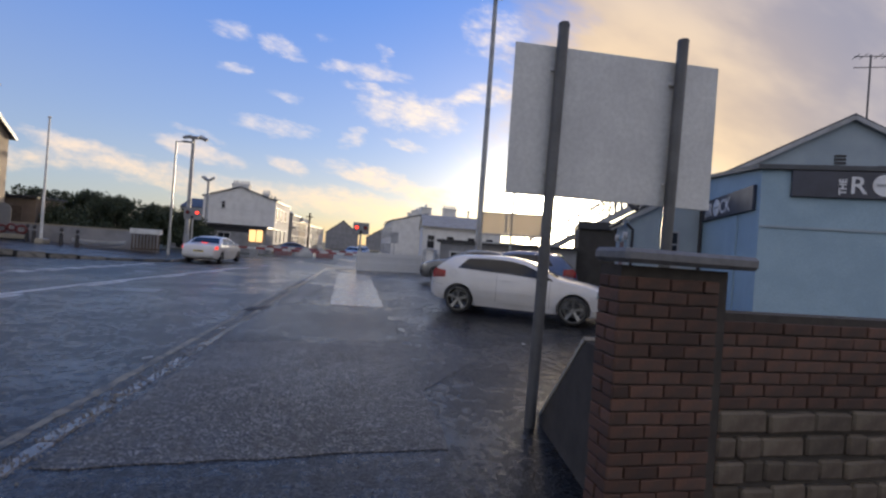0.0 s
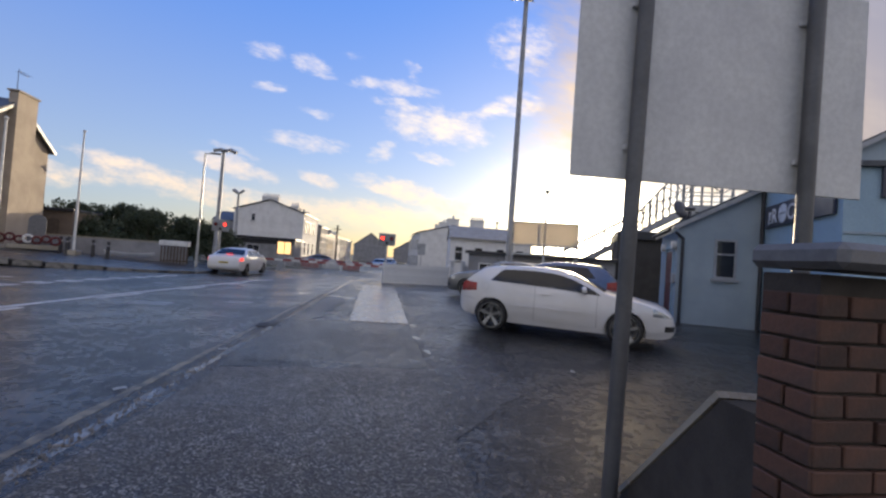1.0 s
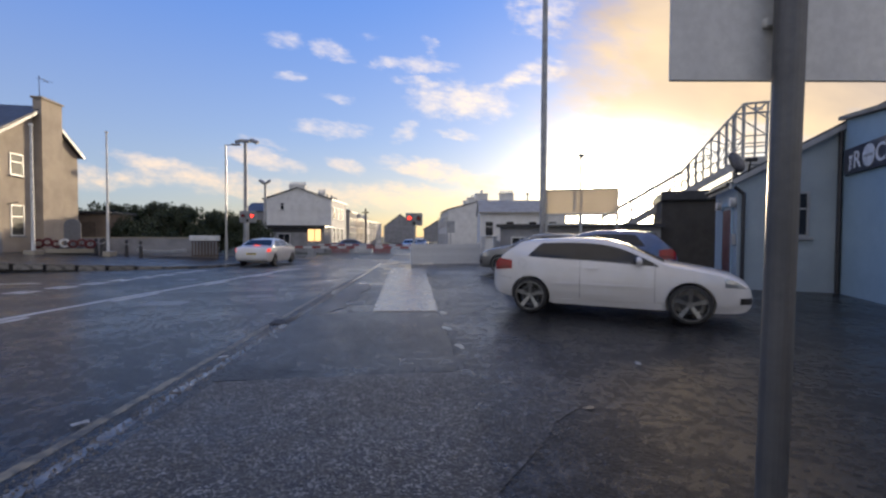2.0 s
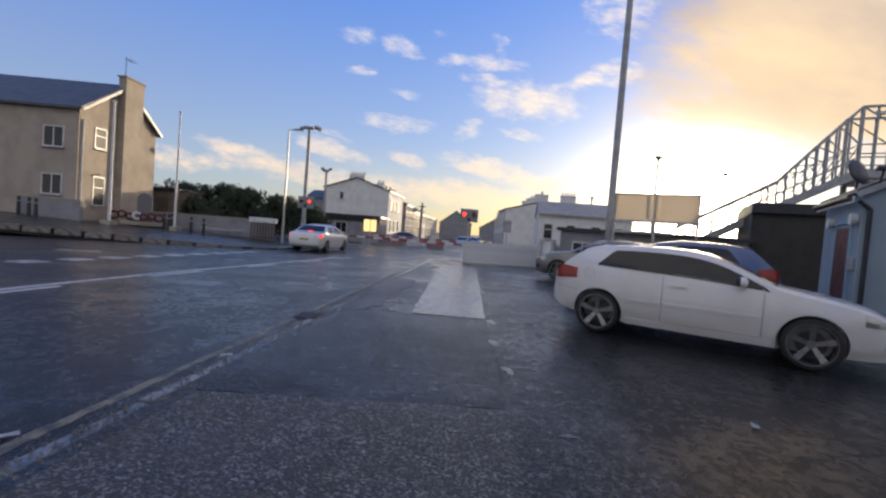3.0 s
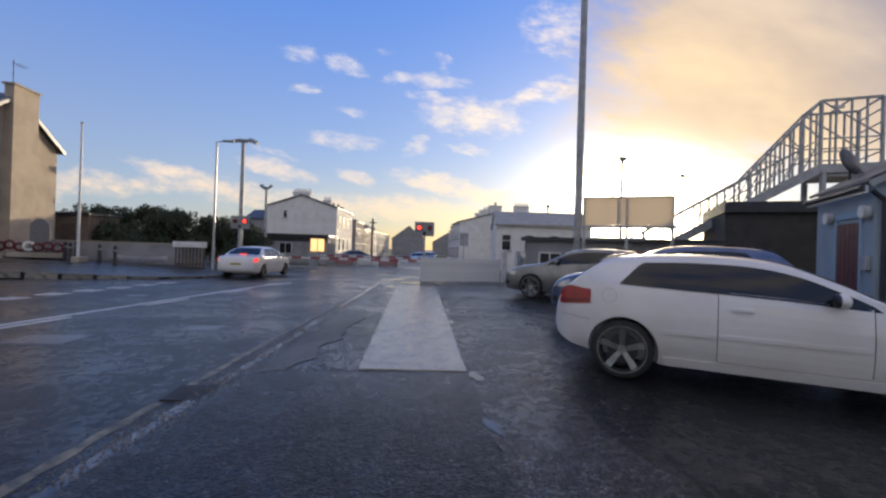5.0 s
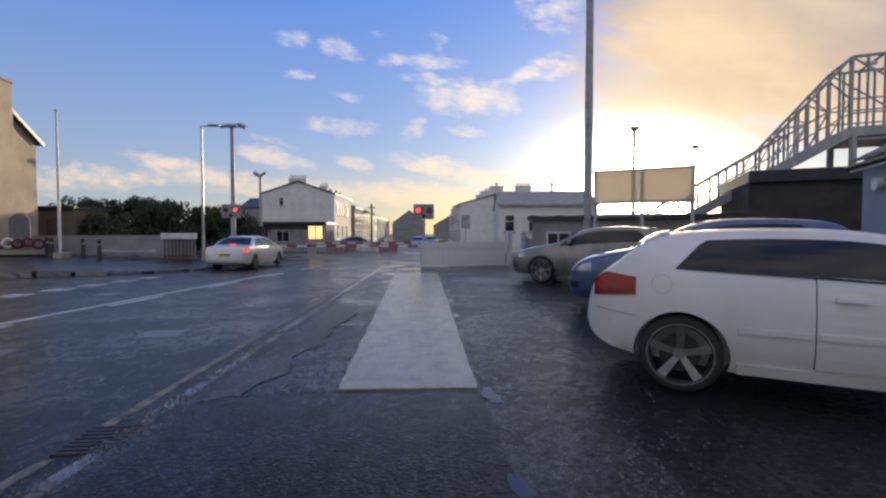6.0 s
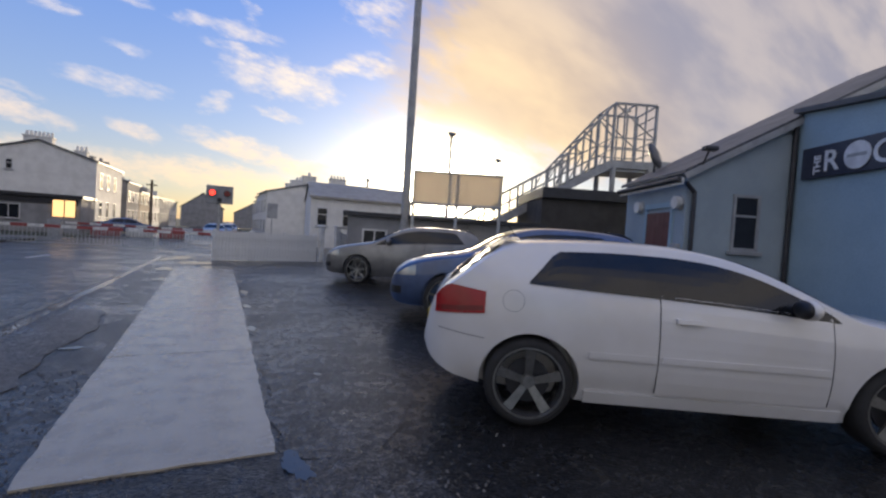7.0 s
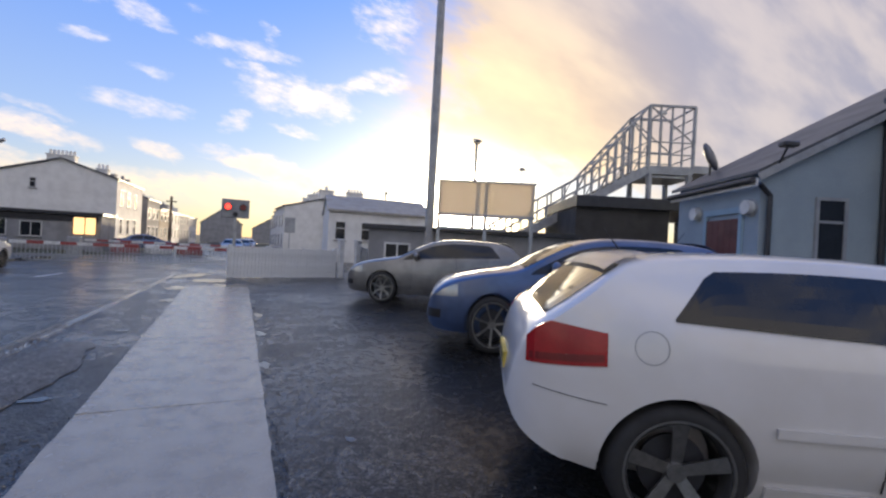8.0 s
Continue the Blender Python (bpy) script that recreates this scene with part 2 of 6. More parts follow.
# slate lightened in its base colour to stand in for haze and sun gleam
HAZED_SLATE = material("hazed_slate", (0.36, 0.34, 0.30), 0.6, second=(0.28, 0.265, 0.235), scale=2.0, fine=18, bump=0.3)
BRICK = material("red_brick", (0.105, 0.05, 0.032), 0.85, second=(0.06, 0.042, 0.034), scale=5, fine=80, bump=0.6, per_object=0.35)
RUBBLE = material("rubble_stone", (0.13, 0.105, 0.075), 0.9, second=(0.07, 0.05, 0.038), scale=6, fine=70, bump=0.6, per_object=0.4)
MORTAR = material("mortar", (0.055, 0.046, 0.038), 0.95, scale=6, fine=90, bump=0.5)
DARK_METAL = material("dark_painted_steel", (0.045, 0.045, 0.05), 0.45, metal=0.3, scale=4, fine=40, bump=0.1)
GALV = material("galvanised_steel", (0.42, 0.43, 0.44), 0.42, metal=0.8, scale=5, fine=30, bump=0.05)
GREY_PAINT = material("grey_paint", (0.36, 0.37, 0.38), 0.45, scale=3, fine=40, bump=0.05)
WHITE_PAINT = material("white_gloss_paint", (0.72, 0.72, 0.70), 0.4, scale=3, fine=40, bump=0.08)
POST_GREY = material("weathered_grey_steel", (0.11, 0.11, 0.112), 0.5, metal=0.2, scale=4, fine=40, bump=0.1)
PLATE_BACK = material("aluminium_sheet", (0.60, 0.60, 0.58), 0.55, metal=0.1, second=(0.52, 0.52, 0.51), scale=2.2, fine=25, bump=0.08, rough_var=0.2)
BLACK = material("black_plastic", (0.014, 0.014, 0.016), 0.5, scale=5, fine=80, bump=0.1)
RUBBER = material("tyre_rubber", (0.018, 0.018, 0.019), 0.8, scale=10, fine=120, bump=0.4)
CAR_WHITE = material("white_car_paint", (0.60, 0.592, 0.59), 0.32, second=(0.54, 0.525, 0.505), scale=1.2, fine=20, bump=0.0, coat=0.9, rough_var=0.06, grit=0.02)
CAR_GREY = material("grey_car_paint", (0.20, 0.20, 0.20), 0.35, metal=0.5, bump=0, coat=0.8, grit=0.02)
CAR_BLUE = material("blue_car_paint", (0.06, 0.10, 0.21), 0.35, metal=0.4, bump=0, coat=0.8, grit=0.02)
CAR_SILVER = material("silver_car_paint", (0.45, 0.46, 0.48), 0.35, metal=0.5, bump=0, coat=0.7)
GLASS_DARK = material("tinted_glass", (0.016, 0.018, 0.021), 0.05, bump=0, rough_var=0.0, spec=0.42)
PANE = material("window_pane", (0.025, 0.028, 0.034), 0.08, bump=0, rough_var=0.0, spec=0.35)
# rougher and low in specular, so that the gable panes mirror less
DIM_PANE = material("matte_window_pane", (0.03, 0.033, 0.038), 0.45, bump=0, rough_var=0.05, spec=0.1)
ALLOY = material("alloy_wheel", (0.30, 0.297, 0.29), 0.35, metal=0.9, scale=20, fine=90, bump=0.05)
TAIL_RED = material("red_lens", (0.33, 0.010, 0.014), 0.2, bump=0, rough_var=0.0, coat=0.3, spec=0.3)
LENS = material("headlight_lens", (0.40, 0.42, 0.44), 0.1, metal=0.5, bump=0, coat=1.0)
RED_GLOW = lit("red_signal_light", (1.0, 0.05, 0.03), 2.2)
SHOP_GLOW = lit("shop_window_light", (1.0, 0.62, 0.25), 1.1)
BRAKE_GLOW = lit("brake_light", (1.0, 0.06, 0.04), 0.9)
RED_PAINT = material("red_paint", (0.34, 0.065, 0.06), 0.5, bump=0.05)
MAROON = material("maroon_door_paint", (0.13, 0.035, 0.035), 0.5, bump=0.1)
NAVY = material("navy_sign_face", (0.035, 0.04, 0.065), 0.35, bump=0.02)
LETTER = material("pale_lettering", (0.75, 0.76, 0.78), 0.4, bump=0)
SEAM = material("panel_gap", (0.06, 0.06, 0.065), 0.7, bump=0)
LEAF = material("evergreen_leaf", (0.035, 0.055, 0.028), 0.7, second=(0.05, 0.06, 0.03), scale=1.5, fine=10, bump=0)
COVER = material("worn_iron_cover", (0.15, 0.15, 0.155), 0.3, metal=0.3, scale=6, fine=60, bump=0.3)
PEBBLE = material("pale_grit", (0.15, 0.14, 0.125), 0.6, scale=9, fine=90, bump=0)
HOARD = material("weathered_hoarding", (0.62, 0.60, 0.55), 0.7, second=(0.54, 0.52, 0.47), scale=1.5, fine=40, bump=0.2)


def thin_sheet(m, color, share):
    """Mixes a translucent share into a material, so that light from behind passes through."""
    nodes, links = m.node_tree.nodes, m.node_tree.links
    body = [n for n in m.node_tree.nodes if n.type == "BSDF_PRINCIPLED"][0]
    out = [n for n in m.node_tree.nodes if n.type == "OUTPUT_MATERIAL"][0]
    through_light = nodes.new("ShaderNodeBsdfTranslucent")
    through_light.inputs[0].default_value = (*color, 1.0)
    both = nodes.new("ShaderNodeMixShader")
    both.inputs[0].default_value = share
    links.new(body.outputs[0], both.inputs[1])
    links.new(through_light.outputs[0], both.inputs[2])
    links.new(both.outputs[0], out.inputs[0])


# translucency added to brighten the back-lit hoarding panels
thin_sheet(HOARD, (0.85, 0.77, 0.62), 0.5)
DARK_BOARD = material("dark_stained_board", (0.045, 0.042, 0.04), 0.8, scale=2, fine=40, bump=0.3)
BARK = material("bark", (0.06, 0.05, 0.04), 0.9, scale=6, fine=40, bump=0.5)
FLOWER = material("poppy_red", (0.12, 0.012, 0.014), 0.7, bump=0)
STONE = material("grey_granite", (0.15, 0.15, 0.155), 0.5, scale=12, fine=120, bump=0.15)
TIMBER = material("weathered_timber", (0.13, 0.10, 0.075), 0.85, scale=4, fine=50, bump=0.4)

# ---- building helpers ----


def mesh_of(bm, name, mat, smooth=False):
    bmesh.ops.recalc_face_normals(bm, faces=bm.faces)
    me = bpy.data.meshes.new(name)
    bm.to_mesh(me)
    bm.free()
    for mt in (mat if isinstance(mat, (list, tuple)) else [mat]):
        me.materials.append(mt)
    if smooth:
        me.shade_smooth()
    return me


def part(name, bm, mat, parent, label="", smooth=False):
    ob = new(name, mesh_of(bm, name, mat, smooth))
    ob.parent = parent
    if label:
        tagged(ob, label)
    return ob


def thing(name, at, turn=0.0, label="", category="", group="", kind=""):
    ob = new(name)
    ob.empty_display_size = 0.2
    ob.matrix_world = pose(*at, 0, 0, turn)
    return tagged(ob, label, category, group, kind)


def setting(name, bm, mat, label="", smooth=False, category=""):
    ob = new(name, mesh_of(bm, name, mat, smooth))
    return tagged(ob, label, category, "", "structure")


def box(bm, x0, y0, z0, x1, y1, z1, bevel=0.0):
    r = bmesh.ops.create_cube(bm, size=1)
    bmesh.ops.transform(bm, matrix=Matrix.LocRotScale(((x0 + x1) / 2, (y0 + y1) / 2, (z0 + z1) / 2), None, (x1 - x0, y1 - y0, z1 - z0)), verts=r["verts"])
    if bevel:
        edges = {e for v in r["verts"] for e in v.link_edges}
        bmesh.ops.bevel(bm, geom=list(edges), offset=bevel, segments=1, affect="EDGES")
    return bm


def new_box(*a, **k):
    return box(bmesh.new(), *a, **k)


def rod(bm, a, b, r0, r1=None, seg=10):
    a, b = Vector(a), Vector(b)
    v = b - a
    m = Matrix.Translation((a + b) / 2) @ v.to_track_quat("Z", "Y").to_matrix().to_4x4()
    bmesh.ops.create_cone(bm, cap_ends=True, segments=seg, radius1=r0, radius2=r0 if r1 is None else r1, depth=v.length, matrix=m)
    return bm


def new_rod(*a, **k):
    return rod(bmesh.new(), *a, **k)


def bar(bm, a, b, w, h):
    """A square bar from a to b."""
    a, b = Vector(a), Vector(b)
    v = b - a
    m = Matrix.Translation((a + b) / 2) @ v.to_track_quat("Y", "Z").to_matrix().to_4x4() @ Matrix.Diagonal((w, v.length, h, 1))
    bmesh.ops.create_cube(bm, size=1, matrix=m)
    return bm


def prism(bm, pts, z0, z1):
    """A slab with that outline."""
    n = len(pts)
    lo = [bm.verts.new((x, y, z0)) for x, y in pts]
    hi = [bm.verts.new((x, y, z1)) for x, y in pts]
    bm.faces.new(lo[::-1])
    bm.faces.new(hi)
    for i in range(n):
        bm.faces.new((lo[i], lo[(i + 1) % n], hi[(i + 1) % n], hi[i]))
    return bm


def ball(bm, c, r, sx=1, sy=1, sz=1, u=12, v=8):
    bmesh.ops.create_uvsphere(bm, u_segments=u, v_segments=v, radius=r, matrix=Matrix.Translation(c) @ Matrix.Diagonal((sx, sy, sz, 1)))
    return bm


def curve_at(table, x):
    """A smooth line through the pairs of a table."""
    if x <= table[0][0]:
        return table[0][1]
    for (x0, y0), (x1, y1) in zip(table, table[1:]):
        if x <= x1:
            f = (x - x0) / (x1 - x0)
            return y0 + (y1 - y0) * f
    return table[-1][1]

# ---- ground, road, footway ----


def right_edge(y):
    return -2.16 + 0.021 * y


def left_edge(y):
    return -10.4 + 0.05 * y


def drop(y):
    """The road falls a little towards the crossing."""
    return -0.012 * min(max(y - 14, 0), 31)


def rise(x, y):
    """The pavement climbs away from the road's corner."""
    return drop(y) + 0.05 * min(max(-11 - x, 0), 14)


def lay(bm, fall=None, slices=(14, 20, 26, 32, 45)):
    """Bends a flat slab to the fall of the road."""
    for y in slices:
        bmesh.ops.bisect_plane(bm, geom=bm.verts[:] + bm.edges[:] + bm.faces[:], plane_co=(0, y, 0), plane_no=(0, 1, 0))
    if fall:
        for x in (-11, -25):
            bmesh.ops.bisect_plane(bm, geom=bm.verts[:] + bm.edges[:] + bm.faces[:], plane_co=(x, 0, 0), plane_no=(1, 0, 0))
    bmesh.ops.triangulate(bm, faces=[f for f in bm.faces if len(f.verts) > 4])
    for v in bm.verts:
        v.co.z += fall(v.co.x, v.co.y) if fall else drop(v.co.y)
    return bm


setting("ground", prism(bmesh.new(), [(-1500, -1500), (1500, -1500), (1500, 1500), (-1500, 1500)], -1.6, -0.62), EARTH, "dull green earth and verge reaching the horizon", category="ground")
road_pts = [(-70, -30), (right_edge(-30), -30), (right_edge(44), 44), (right_edge(44) + 0.2, 60), (2.6, 120), (16, 320), (8, 320), (-6, 120), (-8.0, 60), (left_edge(40), 40), (left_edge(26.3), 26.3), (-10.2, 25.1), (-17.7, 21.6), (-70, -4)]
setting("road", lay(prism(bmesh.new(), road_pts, -0.30, -0.03)), ROAD, "wet dark tarmac road with patched surface", category="road")
setting("yard", prism(bmesh.new(), [(0.60, -30), (60, -30), (60, 60), (right_edge(44) + 0.3, 60), (right_edge(27) + 0.2, 27), (0.60, 26)], -0.30, -0.004), YARD, "wet black tarmac car park", category="car park")
setting("pavement", prism(bmesh.new(), [(right_edge(-30) + 0.13, -30), (0.60, -30), (0.60, 26), (right_edge(27) + 0.2, 27), (right_edge(27) + 0.13, 27)], -0.30, -0.002), PATH_OLD, "worn wet tarmac footway", category="pavement")
setting("far_pavement", lay(prism(bmesh.new(), [(-70, -3.8), (-17.7, 21.8), (-10.3, 25.25), (left_edge(26.3) - 0.15, 26.4), (left_edge(40) - 0.15, 40), (-30, 40), (-70, 40)], -0.30, 0.07), rise), PATH_OLD, "tarmac pavement in front of the memorial", category="pavement")


def wavy(pts, amp, step, seed):
    """The outline with uneven, broken edges."""
    rnd = random.Random(seed)
    out = []
    for (x0, y0), (x1, y1) in zip(pts, pts[1:] + pts[:1]):
        n = max(1, int(math.hypot(x1 - x0, y1 - y0) / step))
        for i in range(n):
            f = i / n
            out.append((x0 + (x1 - x0) * f + rnd.uniform(-amp, amp), y0 + (y1 - y0) * f + rnd.uniform(-amp, amp)))
    return out


def patch(name, pts, top, mat, label, amp=0.02, step=0.25, seed=1):
    return setting(name, prism(bmesh.new(), wavy(pts, amp, step, seed), -0.2, top), mat, label, category="pavement")


patch("chipped_patch", [(-1.86, 4.75), (0.64, 4.95), (0.645, 8.37), (-1.72, 8.16)], 0.004, PATH_CHIP, "coarse grey chipped tarmac panel in the footway", seed=2)
patch("fresh_patch", [(-1.72, 8.17), (0.645, 8.38), (0.62, 12.02), (-1.66, 11.9)], 0.003, PATH_NEW, "smooth dark tarmac patch in the footway", seed=3)
patch("broken_patch", [(-1.62, 11.85), (-1.36, 12.0), (-1.20, 12.5), (-1.24, 13.1), (-1.08, 13.7), (-1.14, 14.5), (-1.0, 15.6), (-1.1, 16.8), (-1.55, 16.9), (-1.60, 14.0)], 0.007, PATH_CHIP, "thin broken skin of pale tarmac in the footway", 0.05, 0.2, 4)
patch("worn_patch", [(0.62, 6.2), (1.5, 7.4), (1.7, 9.5), (1.3, 11.8), (0.62, 11.9)], 0.001, PATH_WORN, "crumbling tarmac edge beside the footway", 0.06, 0.3, 5)
patch("gritty_patch", [(0.625, 11.92), (1.25, 11.85), (1.75, 12.6), (1.95, 14.2), (1.6, 16.5), (1.45, 19.5), (0.625, 21.0)], 0.0015, PATH_WORN, "pale gritty worn tarmac beside the concrete strip", 0.07, 0.3, 6)


def puddle(name, x, y, a, b, turn, seed):
    rnd = random.Random(seed)
    pts = []
    for i in range(72):
        t = i / 72 * math.tau
        r = 0.95 + 0.5 * noise.fractal(Vector((math.cos(t) * 1.4 + seed * 7.3, math.sin(t) * 1.4, seed * 1.7)), 0.8, 2.1, 5) + rnd.uniform(-0.03, 0.03)
        r = max(0.25, r)
        px, py = a * r * math.cos(t), b * r * math.sin(t)
        pts.append((x + px * math.cos(turn) - py * math.sin(turn), y + px * math.sin(turn) + py * math.cos(turn)))
    bm = bmesh.new()
    lo = [bm.verts.new((px, py, 0.0)) for px, py in pts]
    bm.faces.new(lo)
    ob = setting(name, bm, WATER, "shallow puddle of rainwater reflecting the sky", category="puddle")
    ob.location.z = 0.0055 if x > right_edge(y) + 0.13 else drop(y) - 0.02
    return ob


for i, (x, y, a, b, t) in enumerate([(0.70, 11.85, 0.07, 0.16, 0.2), (0.66, 10.5, 0.05, 0.16, 0.2), (0.74, 9.42, 0.05, 0.14, 0.15), (0.66, 15.4, 0.06, 0.13, 0), (0.68, 17.0, 0.06, 0.16, 0.1), (0.69, 18.6, 0.07, 0.2, 0),
                                    (0.67, 20.3, 0.06, 0.22, 0), (-1.0, 14.77, 0.12, 0.05, 0.1), (-1.0, 17.5, 0.07, 0.06, 0.3), (-0.85, 20.5, 0.15, 0.2, 0), (-1.0, 22.8, 0.2, 0.4, 0), (1.3, 16.0, 0.05, 0.04, 0),
                                    (1.55, 20.2, 0.1, 0.12, 0), (0.2, 23.5, 0.5, 0.35, 0), (1.15, 8.9, 0.04, 0.03, 0.4), (-0.4, 24.8, 0.6, 0.5, 0.3), (1.1, 13.4, 0.03, 0.05, 0.2), (1.59, 7.36, 0.05, 0.03, 0.2), (1.05, 8.02, 0.06, 0.03, 0.1), (-1.9, 7.75, 0.035, 0.42, 0.06),
                                    (-1.86, 15.4, 0.03, 1.3, -0.02), (-1.78, 19.6, 0.035, 2.2, -0.02), (-1.0, 26.5, 0.3, 1.0, -0.3)]):
    puddle("puddle", x, y, a, b, t, i)

# white lines


def centre(y):
    return -7.68 + 0.085 * y


for n, (y0, y1, off, w) in enumerate([(-6, 24.5, 0, 0.12)]):
    setting("centre_line", lay(prism(bmesh.new(), [(centre(y0) + off, y0), (centre(y0) + off + w, y0), (centre(y1) + off + w, y1), (centre(y1) + off, y1)], -0.1, -0.025)), PAINT, "worn white centre line on the road", category="road marking")


def dash(pts, label):
    return setting("road_dash", lay(prism(bmesh.new(), pts, -0.1, -0.025)), PAINT, label, category="road marking")


for i in range(8):
    y = 3.5 + i * 3.4
    x = centre(y) + 0.24
    dash([(x, y), (x + 0.11, y), (x + 0.24, y + 1.5), (x + 0.13, y + 1.5)], "short worn white dash beside the centre line")
for i in range(14):
    y = 8.2 + i * 1.15
    for k in range(2):
        x = left_edge(y) - 0.05 + 0.3 * k
        dash([(x, y), (x + 0.16, y), (x + 0.18, y + 0.62), (x + 0.02, y + 0.62)], "worn white give-way dash at the side road")
for i in range(5):
    x = -12.0 - i * 2.6
    dash([(x, 17.4 - 0.47 * (-12 - x)), (x + 1.0, 17.4 - 0.47 * (-12 - x) + 0.47), (x + 0.95, 17.5 - 0.47 * (-12 - x) + 0.47), (x - 0.05, 17.5 - 0.47 * (-12 - x))], "short worn white dash in the side road")
setting("gutter_line", lay(prism(bmesh.new(), wavy([(right_edge(-10) - 0.23, -10), (right_edge(-10) - 0.15, -10), (right_edge(24) - 0.15, 24), (right_edge(24) - 0.23, 24)], 0.014, 0.12, 8), -0.1, -0.027)), YELLOW, "worn yellow parking line along the gutter", category="road marking")


def manhole(x, y, w, d, turn):
    ob = thing("manhole_cover", (x, y, drop(y) - 0.03), turn, "square iron utility cover set in the wet road", "manhole cover", "covers in the road")
    part("frame", new_box(-w / 2, -d / 2, -0.05, w / 2, d / 2, 0.006, bevel=0.004), KERB, ob)
    part("lid", new_box(-w / 2 + 0.04, -d / 2 + 0.04, -0.04, w / 2 - 0.04, d / 2 - 0.04, 0.010, bevel=0.003), COVER, ob)


manhole(-4.95, 13.35, 0.85, 0.62, 3)
manhole(-3.42, 14.45, 0.62, 0.45, 3)
manhole(-7.3, 19.0, 0.6, 0.5, 3)


def drain(x, y):
    ob = thing("drain_grate", (x, y, -0.03), 2.9, "rusted iron gully grate beside the kerb", "drain", "gully grates")
    part("frame", new_box(-0.21, -0.24, -0.05, 0.21, 0.24, 0.004, bevel=0.003), DARK_METAL, ob)
    for i in range(8):
        part("slat", new_box(-0.18, -0.21 + i * 0.054, 0.004, 0.18, -0.18 + i * 0.054, 0.022, bevel=0.004), DARK_METAL, ob)


drain(-1.97, 11.25)

# ---- brick wall, pillar and sign at the near end of the car park ----


def brick_wall(name, x0, x1, y0, y1, z1, label, seed, rubble=0):
    """A core of mortar with single bricks laid in courses on the faces that are seen; bricks are parts."""
    ob = thing(name, (x0, y0, 0), 0, label, "brick wall", kind="structure")
    part("core", new_box(0.012, 0.012, -0.2, x1 - x0 - 0.012, y1 - y0 - 0.012, z1 - 0.01), MORTAR, ob)
    rnd = random.Random(seed)
    long_mesh = mesh_of(new_box(-0.1025, -0.02, -0.0325, 0.1025, 0.02, 0.0325, bevel=0.004), "brick", BRICK)
    head_mesh = mesh_of(new_box(-0.047, -0.02, -0.0325, 0.047, 0.02, 0.0325, bevel=0.004), "brick", BRICK)
    rows = int(z1 / 0.075)
    for face in ("front", "side"):
        length = x1 - x0 if face == "front" else y1 - y0
        for r in range(rows):
            s = 0.0
            k = r % 2
            first = True
            if face == "front" and r < rubble:
                # rough stones, two brick courses high
                while s < length - 0.08 and k == 0:
                    wdt = min(rnd.uniform(0.14, 0.36), length - s)
                    b = part("stone", new_box(-wdt / 2 + 0.006, -0.03, -0.066, wdt / 2 - 0.006, 0.03, 0.066 - rnd.uniform(0, 0.02), bevel=0.014), RUBBLE, ob)
                    b.matrix_basis = pose(s + wdt / 2, 0.016 - rnd.uniform(-0.006, 0.014), 0.08 + r * 0.075, 0, rnd.uniform(-2.5, 2.5), rnd.uniform(-2, 2))
                    s += wdt
                continue
            while s < length - 0.088:
                half = (first and k) or s + 0.205 > length
                wdt = 0.094 if half else 0.205
                first = False
                b = new("brick", head_mesh if half else long_mesh)
                b.parent = ob
                out = rnd.uniform(-0.003, 0.005)
                zc = 0.04 + r * 0.075
                if face == "front":
                    b.matrix_basis = pose(s + wdt / 2, 0.014 - out, zc, 0, rnd.uniform(-1.2, 1.2), rnd.uniform(-1, 1))
                else:
                    b.matrix_basis = pose(0.014 - out, s + wdt / 2, zc, rnd.uniform(-1, 1), 0, 90)
                s += wdt + 0.01
    return ob


# ---- the public house ----
PUB_TURN = -24.9
PUB = (8.95, 15.45)


def gable_house(name, at, turn, w, d, eave, ridge, wall_mat, roof_mat, label, over=0.25, ridge_across=True, t=0.14):
    """Walls with a gable on the front; x runs along the front, y into the depth."""
    ob = thing(name, (*at, 0), turn, label, "house")
    bm = bmesh.new()
    if ridge_across:
        pts = [(0, -0.3), (w, -0.3), (w, eave), (w / 2, ridge), (0, eave)]
        lo = [bm.verts.new((x, 0, z)) for x, z in pts]
        hi = [bm.verts.new((x, d, z)) for x, z in pts]
    else:
        pts = [(0, -0.3), (d, -0.3), (d, eave), (d / 2, ridge), (0, eave)]
        lo = [bm.verts.new((0, y, z)) for y, z in pts]
        hi = [bm.verts.new((w, y, z)) for y, z in pts]
    bm.faces.new(lo)
    bm.faces.new(hi[::-1])
    for i in range(5):
        bm.faces.new((lo[i], hi[i], hi[(i + 1) % 5], lo[(i + 1) % 5]))
    part("wall", bm, wall_mat, ob)
    span_, run = (w, d) if ridge_across else (d, w)
    slope = (ridge - eave) / (span_ / 2)
    for sgn in (0, 1):
        bm = bmesh.new()
        a, b = -over, span_ / 2
        za, zb = eave - over * slope + 0.02, ridge + 0.02
        prof = [(a, za), (b, zb), (b, zb + t), (a, za + t)]
        if sgn:
            prof = [(span_ - p, z) for p, z in prof]
        if ridge_across:
            lo = [bm.verts.new((p, -over, z)) for p, z in prof]
            hi = [bm.verts.new((p, run + over, z)) for p, z in prof]
        else:
            lo = [bm.verts.new((-over * 0.5, p, z)) for p, z in prof]
            hi = [bm.verts.new((run + over * 0.5, p, z)) for p, z in prof]
        bm.faces.new(lo)
        bm.faces.new(hi[::-1])
        for i in range(4):
            bm.faces.new((lo[i], hi[i], hi[(i + 1) % 4], lo[(i + 1) % 4]))
        part("roof", bm, roof_mat, ob)
    return ob


